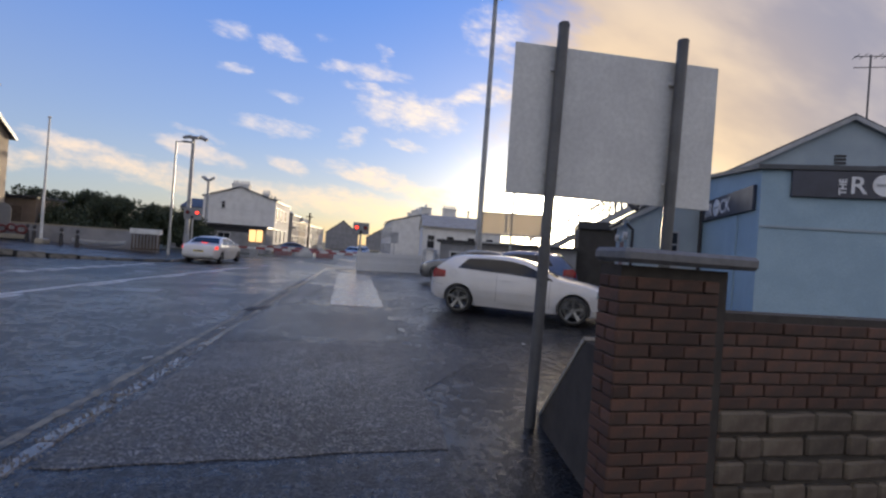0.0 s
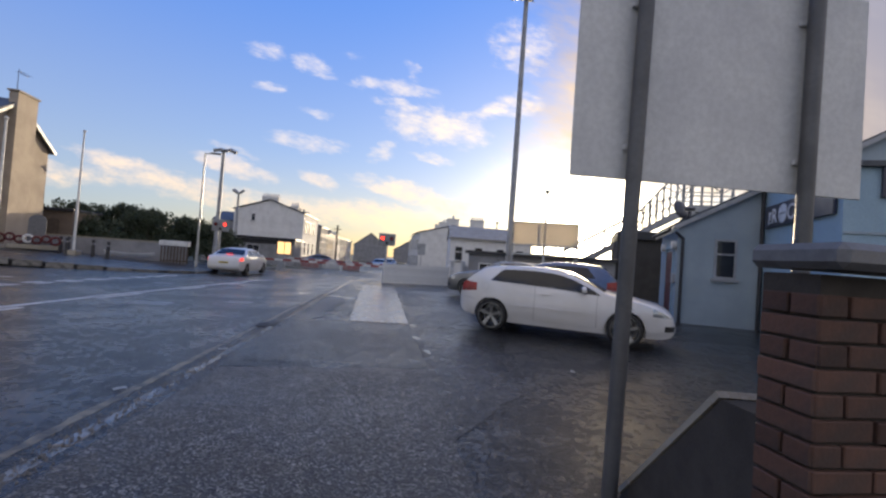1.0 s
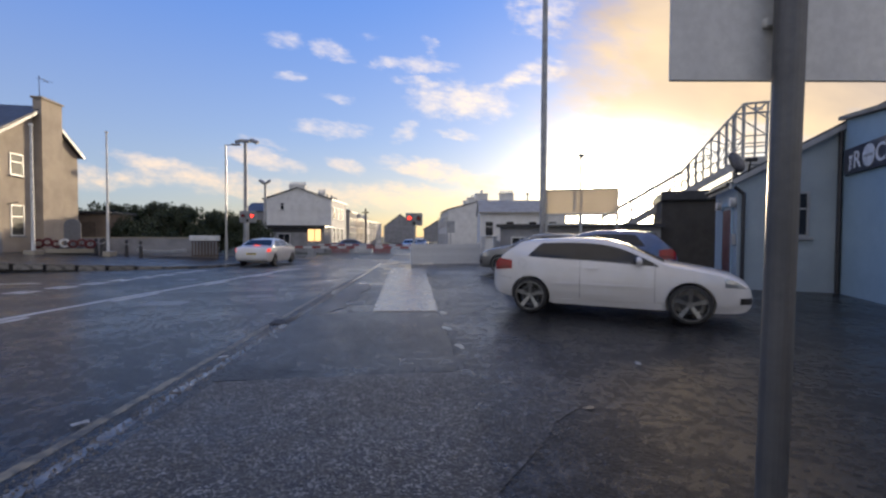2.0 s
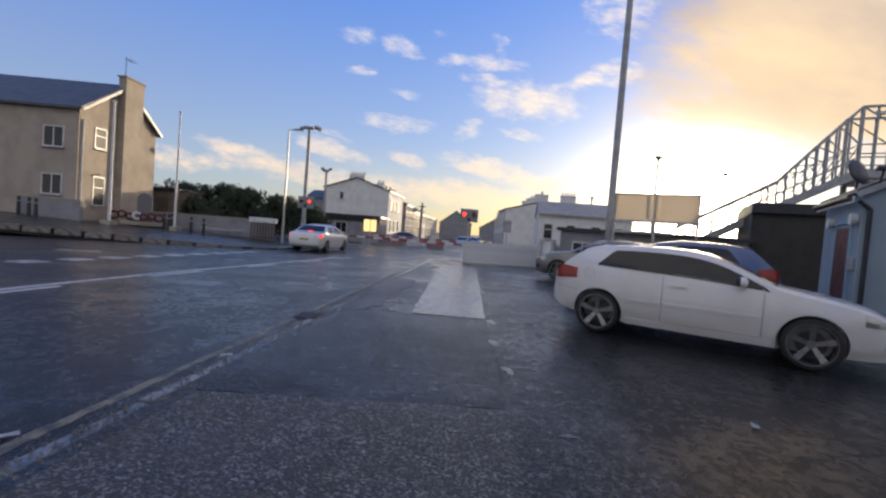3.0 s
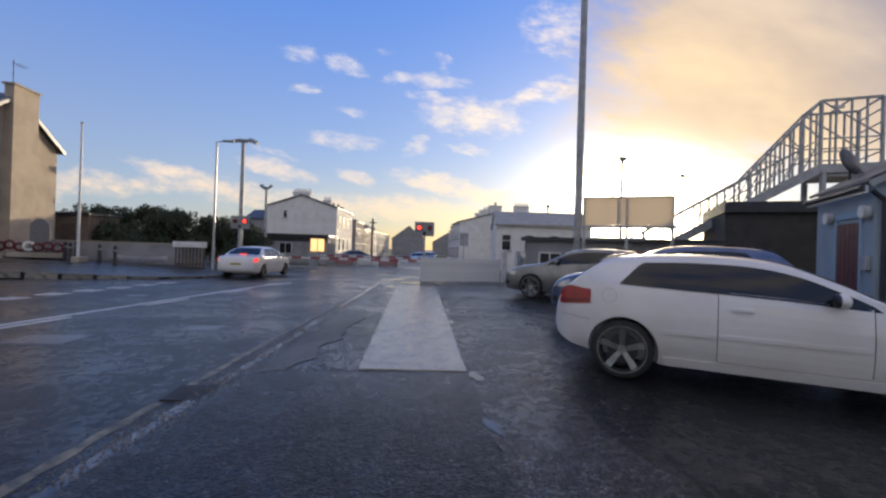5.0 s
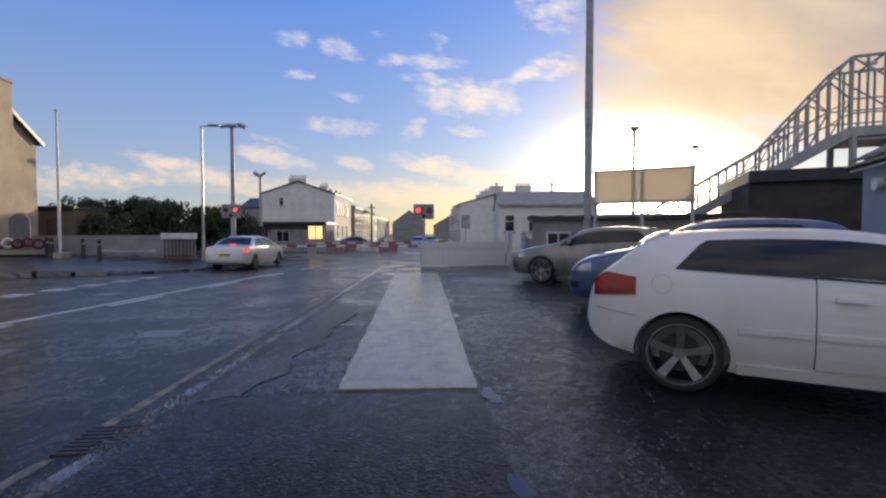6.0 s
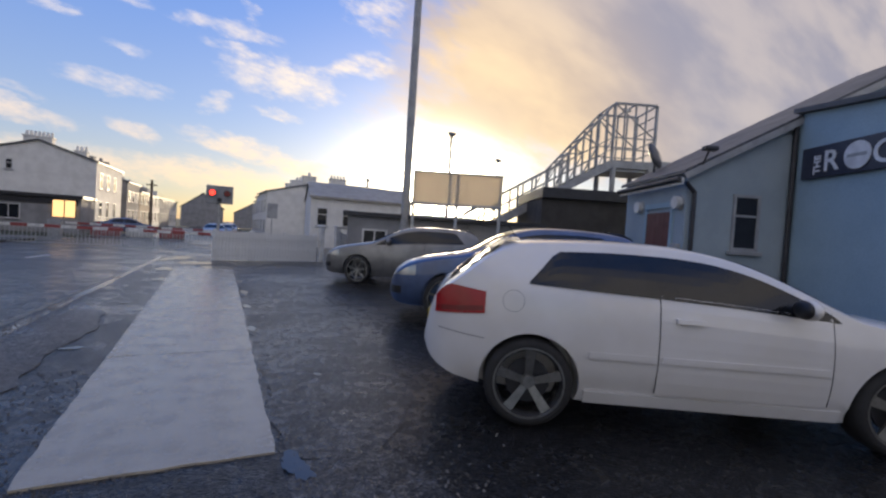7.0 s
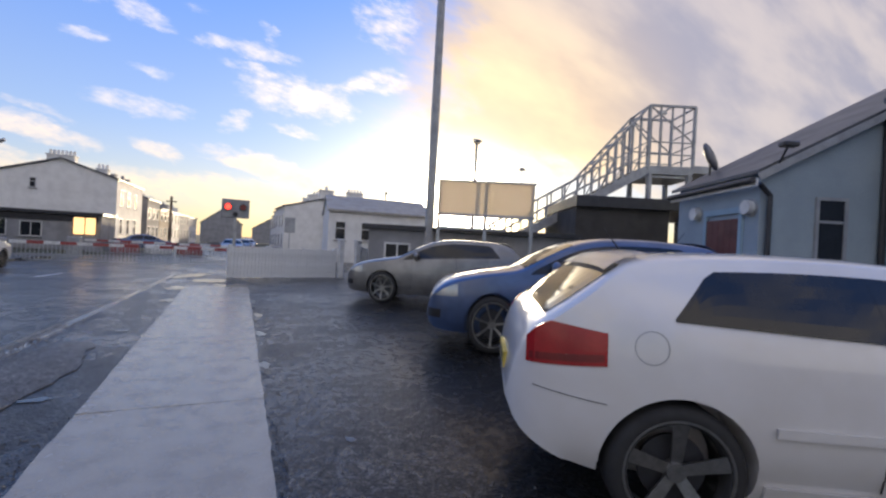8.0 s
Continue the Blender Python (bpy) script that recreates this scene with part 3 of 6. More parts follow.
def window(parent, x, y, z, w, h, face="front", frame_mat=None, pane_mat=None, bars=(1, 1), sill=True, name="window"):
    """A framed window set on a front (facing -y) or side (facing -x / +x) wall of its house."""
    m = {"front": pose(x, y, z), "left": pose(x, y, z, 0, 0, -90), "right": pose(x, y, z, 0, 0, 90), "back": pose(x, y, z, 0, 0, 180)}[face]
    frame_mat, pane_mat = frame_mat or WHITE_PAINT, pane_mat or PANE
    bm = bmesh.new()
    f = 0.06
    for a in ((-w / 2, 0, f - w / 2, h), (w / 2 - f, 0, w / 2, h), (f - w / 2, 0, w / 2 - f, f), (f - w / 2, h - f, w / 2 - f, h)):
        box(bm, a[0], -0.035, a[1], a[2], 0.03, a[3])
    for i in range(1, bars[0]):
        c = -w / 2 + w * i / bars[0]
        box(bm, c - 0.025, -0.03, f, c + 0.025, 0.03, h - f)
    for i in range(1, bars[1]):
        c = h * (0.62 if bars[1] == 2 else i / bars[1])
        box(bm, f - w / 2, -0.028, c - 0.025, w / 2 - f, 0.028, c + 0.025)
    wob = part(name, bm, frame_mat, parent)
    wob.matrix_basis = m
    part("pane", new_box(f - w / 2, -0.012, f, w / 2 - f, 0.004, h - f), pane_mat, wob)
    if sill:
        part("sill", new_box(-w / 2 - 0.07, -0.11, -0.09, w / 2 + 0.07, 0.0, -0.005, bevel=0.01), GREY_RENDER if frame_mat is WHITE_PAINT else frame_mat, wob)
    return wob


def chimney(parent, x, y, z0, z1, w, d, pots, mat, pot_mat=None):
    c = part("chimney", new_box(-w / 2, -d / 2, 0, w / 2, d / 2, z1 - z0), mat, parent)
    c.matrix_basis = pose(x, y, z0)
    part("cap", new_box(-w / 2 - 0.07, -d / 2 - 0.07, z1 - z0 + 0.002, w / 2 + 0.07, d / 2 + 0.07, z1 - z0 + 0.14), mat, c)
    for i in range(pots):
        px = -w / 2 + w * (i + 0.5) / pots
        part("chimney_pot", new_rod((px, 0, z1 - z0 + 0.14), (px, 0, z1 - z0 + 0.55), 0.13, 0.10), pot_mat or mat, c)
    return c

# ---- cars ----


class Shape:
    """The outer skin of a car: x from tail to nose, y across, z up."""

    def __init__(self, length, width, top, belt, plan, bottom, roof_half, floor=0.0):
        self.length, self.half, self.top_t, self.belt_t, self.plan_t, self.bottom_t, self.roof_t = length, width / 2, top, belt, plan, bottom, roof_half

    def top(self, x):
        return curve_at(self.top_t, x)

    def bottom(self, x):
        return curve_at(self.bottom_t, x)

    def edge(self, x):
        return self.top(x) - curve_at([(0, 0.05), (0.3, 0.045), (self.length - 0.4, 0.07), (self.length, 0.10)], x)

    def side(self, x, z):
        w = self.half * curve_at(self.plan_t, x)
        belt = curve_at(self.belt_t, x)
        mid = 0.60
        if z <= mid:
            y = w * (1 - 0.10 * ((mid - z) / 0.42) ** 2)
        elif z <= belt:
            y = w * (1 - 0.045 * ((z - mid) / (belt - mid)) ** 2)
        else:
            hi = max(self.top(x), belt + 0.02)
            lo_y, hi_y = w * 0.955, self.half * curve_at(self.roof_t, x)
            f = min(1.0, (z - belt) / max(0.05, 1.38 - belt))
            y = lo_y + (min(hi_y, lo_y) - lo_y) * (0.75 * f + 0.25 * f * f)
        if z < 0.30:
            y -= 0.02
        return y

    def skin(self, x, y):
        """Height of the roof, bonnet or tail above a point."""
        e = self.side(x, self.edge(x))
        f = min(1.0, abs(y) / max(e, 0.01))
        return self.edge(x) + (self.top(x) - self.edge(x)) * math.sqrt(max(0.0, 1 - f ** 2.6))


def smooth_table(table, n=6):
    """The table with its corners rounded."""
    out = []
    pts = table
    for i in range(len(pts) - 1):
        p0, p1, p2, p3 = pts[max(i - 1, 0)], pts[i], pts[i + 1], pts[min(i + 2, len(pts) - 1)]
        for k in range(n):
            t = k / n
            d = p2[0] - p1[0]
            m1 = (p2[1] - p0[1]) / max(p2[0] - p0[0], 1e-6) * d
            m2 = (p3[1] - p1[1]) / max(p3[0] - p1[0], 1e-6) * d
            h = (2 * t ** 3 - 3 * t * t + 1) * p1[1] + (t ** 3 - 2 * t * t + t) * m1 + (-2 * t ** 3 + 3 * t * t) * p2[1] + (t ** 3 - t * t) * m2
            out.append((p1[0] + d * t, h))
    return out + [pts[-1]]


def car_body(s, wheels, radius, mat):
    """The closed skin with wheel arches cut through it."""
    n, lv, tv = 64, 12, 7
    bm = bmesh.new()
    rings = []
    for i in range(n + 1):
        f = i / n
        x = s.length * (f + 0.07 * math.sin(math.tau * f) * -1)
        zb, ze = s.bottom(x), max(s.edge(x), s.bottom(x) + 0.05)
        half = [(s.side(x, zb) * 0.8, zb)]
        for k in range(lv + 1):
            z = zb + 0.02 + (ze - zb - 0.02) * k / lv
            half.append((s.side(x, z), z))
        e = half[-1][0]
        for k in range(1, tv + 1):
            y = e * math.cos(math.pi / 2 * k / tv)
            half.append((y, s.skin(x, y) if k < tv else s.top(x)))
        ring = [(y, z) for y, z in half] + [(-y, z) for y, z in reversed(half[:-1])]
        rings.append([bm.verts.new((x, y, z)) for y, z in ring])
    for a, b in zip(rings, rings[1:]):
        m = len(a)
        for k in range(m):
            bm.faces.new((a[k], a[(k + 1) % m], b[(k + 1) % m], b[k]))
    bm.faces.new(rings[0])
    bm.faces.new(rings[-1][::-1])
    body = new("body", mesh_of(bm, "body", mat, True))
    cuts = bmesh.new()
    for wx in wheels:
        for sg in (-1, 1):
            rod(cuts, (wx, sg * (s.half - 0.26), radius), (wx, sg * (s.half + 0.3), radius), radius + 0.038, seg=40)
    cutter = new("cutter", mesh_of(cuts, "cutter", BLACK))
    mod = body.modifiers.new("arches", "BOOLEAN")
    mod.object, mod.operation, mod.solver = cutter, "DIFFERENCE", "EXACT"
    dg = bpy.context.evaluated_depsgraph_get()
    dg.update()
    done = bpy.data.meshes.new_from_object(body.evaluated_get(dg))
    body.modifiers.clear()
    body.data = done
    if len(done.materials) > 1:
        done.materials[1] = BLACK
    else:
        done.materials.append(BLACK)
    bpy.data.objects.remove(cutter)
    done.set_sharp_from_angle(angle=radians(35))
    return body


def side_patch(s, sign, x0, x1, low, high, off, nx=16, nz=5, thick=0.012):
    """A panel that follows the flank between two lines; sign: which flank."""
    bm = bmesh.new()
    grids = []
    for layer in (off, off - thick):
        grid = []
        for i in range(nx + 1):
            x = x0 + (x1 - x0) * i / nx
            a, b = low(x), max(high(x), low(x) + 0.004)
            grid.append([bm.verts.new((x, sign * (s.side(x, a + (b - a) * k / nz) + layer), a + (b - a) * k / nz)) for k in range(nz + 1)])
        grids.append(grid)
    g0, g1 = grids
    for i in range(nx):
        for k in range(nz):
            bm.faces.new((g0[i][k], g0[i + 1][k], g0[i + 1][k + 1], g0[i][k + 1]))
            bm.faces.new((g1[i][k], g1[i][k + 1], g1[i + 1][k + 1], g1[i + 1][k]))
    loop0 = [g0[i][0] for i in range(nx + 1)] + [g0[nx][k] for k in range(1, nz + 1)] + [g0[i][nz] for i in range(nx - 1, -1, -1)] + [g0[0][k] for k in range(nz - 1, 0, -1)]
    loop1 = [g1[i][0] for i in range(nx + 1)] + [g1[nx][k] for k in range(1, nz + 1)] + [g1[i][nz] for i in range(nx - 1, -1, -1)] + [g1[0][k] for k in range(nz - 1, 0, -1)]
    m = len(loop0)
    for i in range(m):
        bm.faces.new((loop0[i], loop1[i], loop1[(i + 1) % m], loop0[(i + 1) % m]))
    return bm


def top_patch(s, x0, x1, w0, w1, off=0.006, nx=10, ny=12):
    """A panel that follows the roof, screen or tail."""
    bm = bmesh.new()
    grid = []
    for i in range(nx + 1):
        x = x0 + (x1 - x0) * i / nx
        w = w0 + (w1 - w0) * i / nx
        e = s.side(x, s.edge(x))
        row = []
        for k in range(ny + 1):
            y = e * w * (2 * k / ny - 1)
            row.append(bm.verts.new((x, y, s.skin(x, y) + off)))
        grid.append(row)
    for i in range(nx):
        for k in range(ny):
            bm.faces.new((grid[i][k], grid[i + 1][k], grid[i + 1][k + 1], grid[i][k + 1]))
    return bm


def add_wheel(parent, x, y, r, sign, spokes, style):
    """A tyre and an alloy rim; sign: the side that shows."""
    prof = [(0.72, 0.10), (0.78, 0.112), (0.88, 0.115), (0.965, 0.10), (1.0, 0.075), (1.0, -0.075), (0.965, -0.10), (0.86, -0.115), (0.72, -0.10)]
    bm = bmesh.new()
    seg = 40
    rings = [[bm.verts.new((r * p * math.cos(i / seg * math.tau), sign * d, r * p * math.sin(i / seg * math.tau))) for p, d in prof] for i in range(seg)]
    for i in range(seg):
        a, b = rings[i], rings[(i + 1) % seg]
        for k in range(len(prof)):
            bm.faces.new((a[k], a[(k + 1) % len(prof)], b[(k + 1) % len(prof)], b[k]))
    wheel = part("wheel", bm, RUBBER, parent, "road wheel with black tyre", True)
    wheel.matrix_basis = pose(x, y, r)
    bm = bmesh.new()
    lip = [(0.80, 0.104), (0.80, 0.114), (0.765, 0.114), (0.735, 0.09), (0.72, 0.02), (0.72, -0.06), (0.745, -0.06), (0.75, 0.07)]
    rings = [[bm.verts.new((r * p * math.cos(i / seg * math.tau), sign * d, r * p * math.sin(i / seg * math.tau))) for p, d in lip] for i in range(seg)]
    for i in range(seg):
        a, b = rings[i], rings[(i + 1) % seg]
        for k in range(len(lip)):
            bm.faces.new((a[k], a[(k + 1) % len(lip)], b[(k + 1) % len(lip)], b[k]))
    for i in range(spokes):
        a = i / spokes * math.tau + 0.3
        ca, sa = math.cos(a), math.sin(a)
        w0, w1 = (0.15, 0.09) if style == "broad" else (0.06, 0.045)
        for lo_r, hi_r, wa, wb, d0, d1 in ((0.12, 0.40, w1 * 1.15, (w0 + w1) / 2, 0.075, 0.088), (0.40, 0.745, (w0 + w1) / 2, w0, 0.088, 0.104)):
            vs = []
            for rr, ww, dd in ((lo_r, wa, d0), (hi_r, wb, d1)):
                for q, ddd in ((-1, dd), (1, dd), (0.7, dd - 0.03), (-0.7, dd - 0.03)):
                    px, pz = rr * r, q * ww * r / 2 * 1.6
                    vs.append(bm.verts.new((px * ca - pz * sa, sign * ddd, px * sa + pz * ca)))
            for f in ((0, 1, 2, 3), (7, 6, 5, 4), (0, 4, 5, 1), (1, 5, 6, 2), (2, 6, 7, 3), (3, 7, 4, 0)):
                bm.faces.new([vs[k] for k in f])
    rod(bm, (0, sign * 0.04, 0), (0, sign * 0.088, 0), r * 0.17, r * 0.14, 20)
    part("rim", bm, ALLOY, wheel, "alloy rim with %d spokes" % spokes)
    part("brake_disc", new_rod((0, sign * 0.0, 0), (0, sign * 0.022, 0), r * 0.5, seg=28), DARK_METAL, wheel)
    return wheel


A_TOP = smooth_table([(0, 0.60), (0.03, 0.78), (0.09, 0.93), (0.16, 1.0), (0.30, 1.115), (0.46, 1.24), (0.58, 1.318), (0.70, 1.345), (1.0, 1.372), (1.5, 1.388), (2.0, 1.368), (2.35, 1.295), (2.7, 1.15), (3.02, 1.0), (3.2, 0.962), (3.6, 0.90), (3.95, 0.82), (4.12, 0.735), (4.2, 0.65), (4.24, 0.53)])
A_PLAN = smooth_table([(0, 0.60), (0.04, 0.70), (0.14, 0.835), (0.4, 0.955), (0.9, 1.0), (2.0, 1.0), (3.2, 0.99), (3.7, 0.965), (4.0, 0.91), (4.16, 0.80), (4.24, 0.64)])
A_BELT = [(0, 1.05), (0.8, 1.035), (1.6, 1.0), (2.2, 0.965), (3.0, 0.905), (4.24, 0.84)]
A_BOTTOM = smooth_table([(0, 0.50), (0.06, 0.39), (0.3, 0.28), (1.0, 0.19), (3.4, 0.18), (4.05, 0.20), (4.2, 0.26), (4.24, 0.34)])
A_ROOF = [(0, 0.80), (0.2, 0.76), (0.6, 0.68), (1.2, 0.66), (2.2, 0.67), (2.7, 0.74), (3.05, 0.86), (4.24, 0.9)]
HATCH = Shape(4.24, 1.765, A_TOP, A_BELT, A_PLAN, A_BOTTOM, A_ROOF)


def hatchback(at, turn, paint, label, s=HATCH, wheels=(0.80, 3.378), r=0.322, spokes=5, style="broad", doors=((1.69, 2.86),), group="cars in the car park", plate=True):
    """A parked hatchback; the origin is on the ground at the tail's middle."""
    car = thing("hatchback", (*at, 0), turn, label, "car", group)
    body = car_body(s, wheels, r, paint)
    body.parent = car
    for wx in wheels:
        for sg in (-1, 1):
            add_wheel(car, wx, sg * (s.half - 0.125), r, sg, spokes, style)
    for sg in (-1, 1):
        # side glass: rear quarter and door
        low = lambda x: curve_at(s.belt_t, x) - 0.002
        roofline = lambda x: s.edge(x) - 0.045
        quarter = lambda x: min(roofline(x), low(x) + max(0.0, (x - 0.75)) * 1.15)
        part("rear_side_window", side_patch(s, sg, 0.76, 1.70, low, quarter, 0.004, 16, 5), GLASS_DARK, car, "dark tinted side glass")
        screen = lambda x: min(roofline(x), low(x) + max(0.0, 2.93 - x) * 0.70)
        part("door_pillar", side_patch(s, sg, 1.70, 1.78, low, roofline, 0.005, 3, 5), GLASS_DARK, car, "gloss black door pillar")
        part("front_side_window", side_patch(s, sg, 1.78, 2.92, low, screen, 0.004, 18, 5), GLASS_DARK, car, "tinted door glass")
        for d0, d1 in doors:
            door = part("door", side_patch(s, sg, d0, d1, lambda x: 0.315, lambda x: curve_at(s.belt_t, x) + 0.02, 0.004, 14, 8), paint, car)
            part("door_handle", side_patch(s, sg, d0 + 0.10, d0 + 0.29, lambda x: 0.835, lambda x: 0.865, 0.035, 6, 2, 0.03), paint, door)
            part("rubbing_strip", side_patch(s, sg, d0 + 0.02, d1 - 0.02, lambda x: 0.545, lambda x: 0.59, 0.016, 12, 2, 0.012), paint, door)
            part("door_gap", side_patch(s, sg, d0 - 0.008, d0 - 0.003, lambda x: 0.32, lambda x: curve_at(s.belt_t, x) + 0.02, 0.0035, 1, 8, 0.004), SEAM, car)
            part("door_gap", side_patch(s, sg, d1 + 0.003, d1 + 0.008, lambda x: 0.32, lambda x: curve_at(s.belt_t, x) + 0.02, 0.0035, 1, 8, 0.004), SEAM, car)
        part("rubbing_strip", side_patch(s, sg, wheels[0] + r + 0.08, doors[0][0] - 0.02, lambda x: 0.545, lambda x: 0.59, 0.016, 6, 2, 0.012), paint, car)
        part("sill", side_patch(s, sg, wheels[0] + r + 0.08, wheels[1] - r - 0.08, lambda x: 0.20, lambda x: 0.29, 0.022, 14, 3, 0.02), paint, car)
        part("tail_light", side_patch(s, sg, 0.085, 0.455, lambda x: 0.765 + 0.10 * max(0, x - 0.1), lambda x: min(s.edge(x) + 0.02, 1.015 - 0.13 * x), 0.007, 10, 5), TAIL_RED, car, "red tail lamp")
        part("lamp_segment", side_patch(s, sg, 0.10, 0.44, lambda x: 0.785 + 0.1 * max(0, x - 0.1), lambda x: 0.82 + 0.1 * max(0, x - 0.1), 0.009, 8, 2), LENS_DARK, car, "smoked lower strip of the tail lamp")
        part("bumper_gap", side_patch(s, sg, 0.12, 0.46, lambda x: 0.665 - 0.10 * x, lambda x: 0.669 - 0.10 * x, 0.003, 8, 1, 0.004), SEAM, car)
        part("headlight", side_patch(s, sg, 3.84, 4.17, lambda x: 0.62 - 0.02 * (x - 3.84), lambda x: min(s.edge(x) - 0.012, 0.76), 0.006, 8, 4), LENS, car, "clear headlamp")
        part("front_grille", side_patch(s, sg, 4.05, 4.225, lambda x: 0.36, lambda x: 0.46, 0.006, 6, 3), BLACK, car)
        bm = bmesh.new()
        ball(bm, (2.62, sg * (s.side(2.62, 0.98) + 0.12), 1.0), 0.10, 0.62, 1.0, 0.72, 16, 10)
        rod(bm, (2.66, sg * (s.side(2.6, 0.95) - 0.02), 0.95), (2.63, sg * (s.side(2.5, 0.95) + 0.08), 0.97), 0.02)
        mirror = part("wing_mirror", bm, paint, car, "painted mirror housing", True)
        part("mirror_glass", ball(bmesh.new(), (2.585, sg * (s.side(2.62, 0.98) + 0.12), 1.0), 0.092, 0.42, 1.0, 0.70, 14, 8), BLACK, mirror, "dark mirror glass and rim", True)
    # fuel flap on the flank that faces the footway
    bm = bmesh.new()
    fx, fz, fr = 0.655, 0.905, 0.08
    for a0 in range(24):
        ring = []
        for q in (0, 1):
            a = (a0 + q) / 24 * math.tau
            for rr in (fr, fr - 0.005):
                x, z = fx + rr * math.cos(a), fz + rr * math.sin(a)
                ring.append(bm.verts.new((x, -(s.side(x, z) + 0.002), z)))
        bm.faces.new((ring[0], ring[1], ring[3], ring[2]))
    part("fuel_flap_gap", bm, GREY_PAINT, car)
    part("rear_window", top_patch(s, 0.18, 0.55, 0.80, 0.86, 0.005), GLASS_DARK, car, "sloping tinted tailgate glass")
    part("windscreen", top_patch(s, 2.36, 3.0, 0.90, 0.90, 0.005), GLASS_DARK, car)
    bm = top_patch(s, 0.47, 0.70, 0.86, 0.88, 0.03, 4, 12)
    bmesh.ops.solidify(bm, geom=bm.faces[:], thickness=0.02)
    part("roof_spoiler", bm, paint, car)
    plate = part("plate_panel", new_box(-0.006, -0.24, 0.60, 0.03, 0.24, 0.70, bevel=0.003), YELLOW_PLATE, car, "yellow panel with dark bars")
    for k in range(3):
        part("bar", new_box(-0.009, -0.2 + k * 0.14, 0.625, -0.0065, -0.1 + k * 0.14, 0.675), BLACK, plate)
    bm = bmesh.new()
    rod(bm, (0.75, 0, s.top(0.75)), (0.62, 0, s.top(0.75) + 0.16), 0.006, 0.003, 6)
    part("aerial", bm, BLACK, car)
    return car


LENS_DARK = material("smoked_red_lens", (0.16, 0.006, 0.008), 0.25, bump=0)
YELLOW_PLATE = material("yellow_plate", (0.55, 0.42, 0.06), 0.5, bump=0)

# ---- things in the car park ----
a3 = math.degrees(math.atan2(10.593 - 11.874, 4.523 - 2.287))
ca, sa = math.cos(radians(a3)), math.sin(radians(a3))
# the near flank's wheels stand on the fitted line; the tail's middle lies beyond it
tx, ty = 2.287 - 0.80 * ca - sa * 0.85, 11.874 - 0.80 * sa + ca * 0.85
hatchback((tx, ty), a3, CAR_WHITE, "white three-door hatchback parked on wet tarmac, dusty flank")

# ---- the public house ----


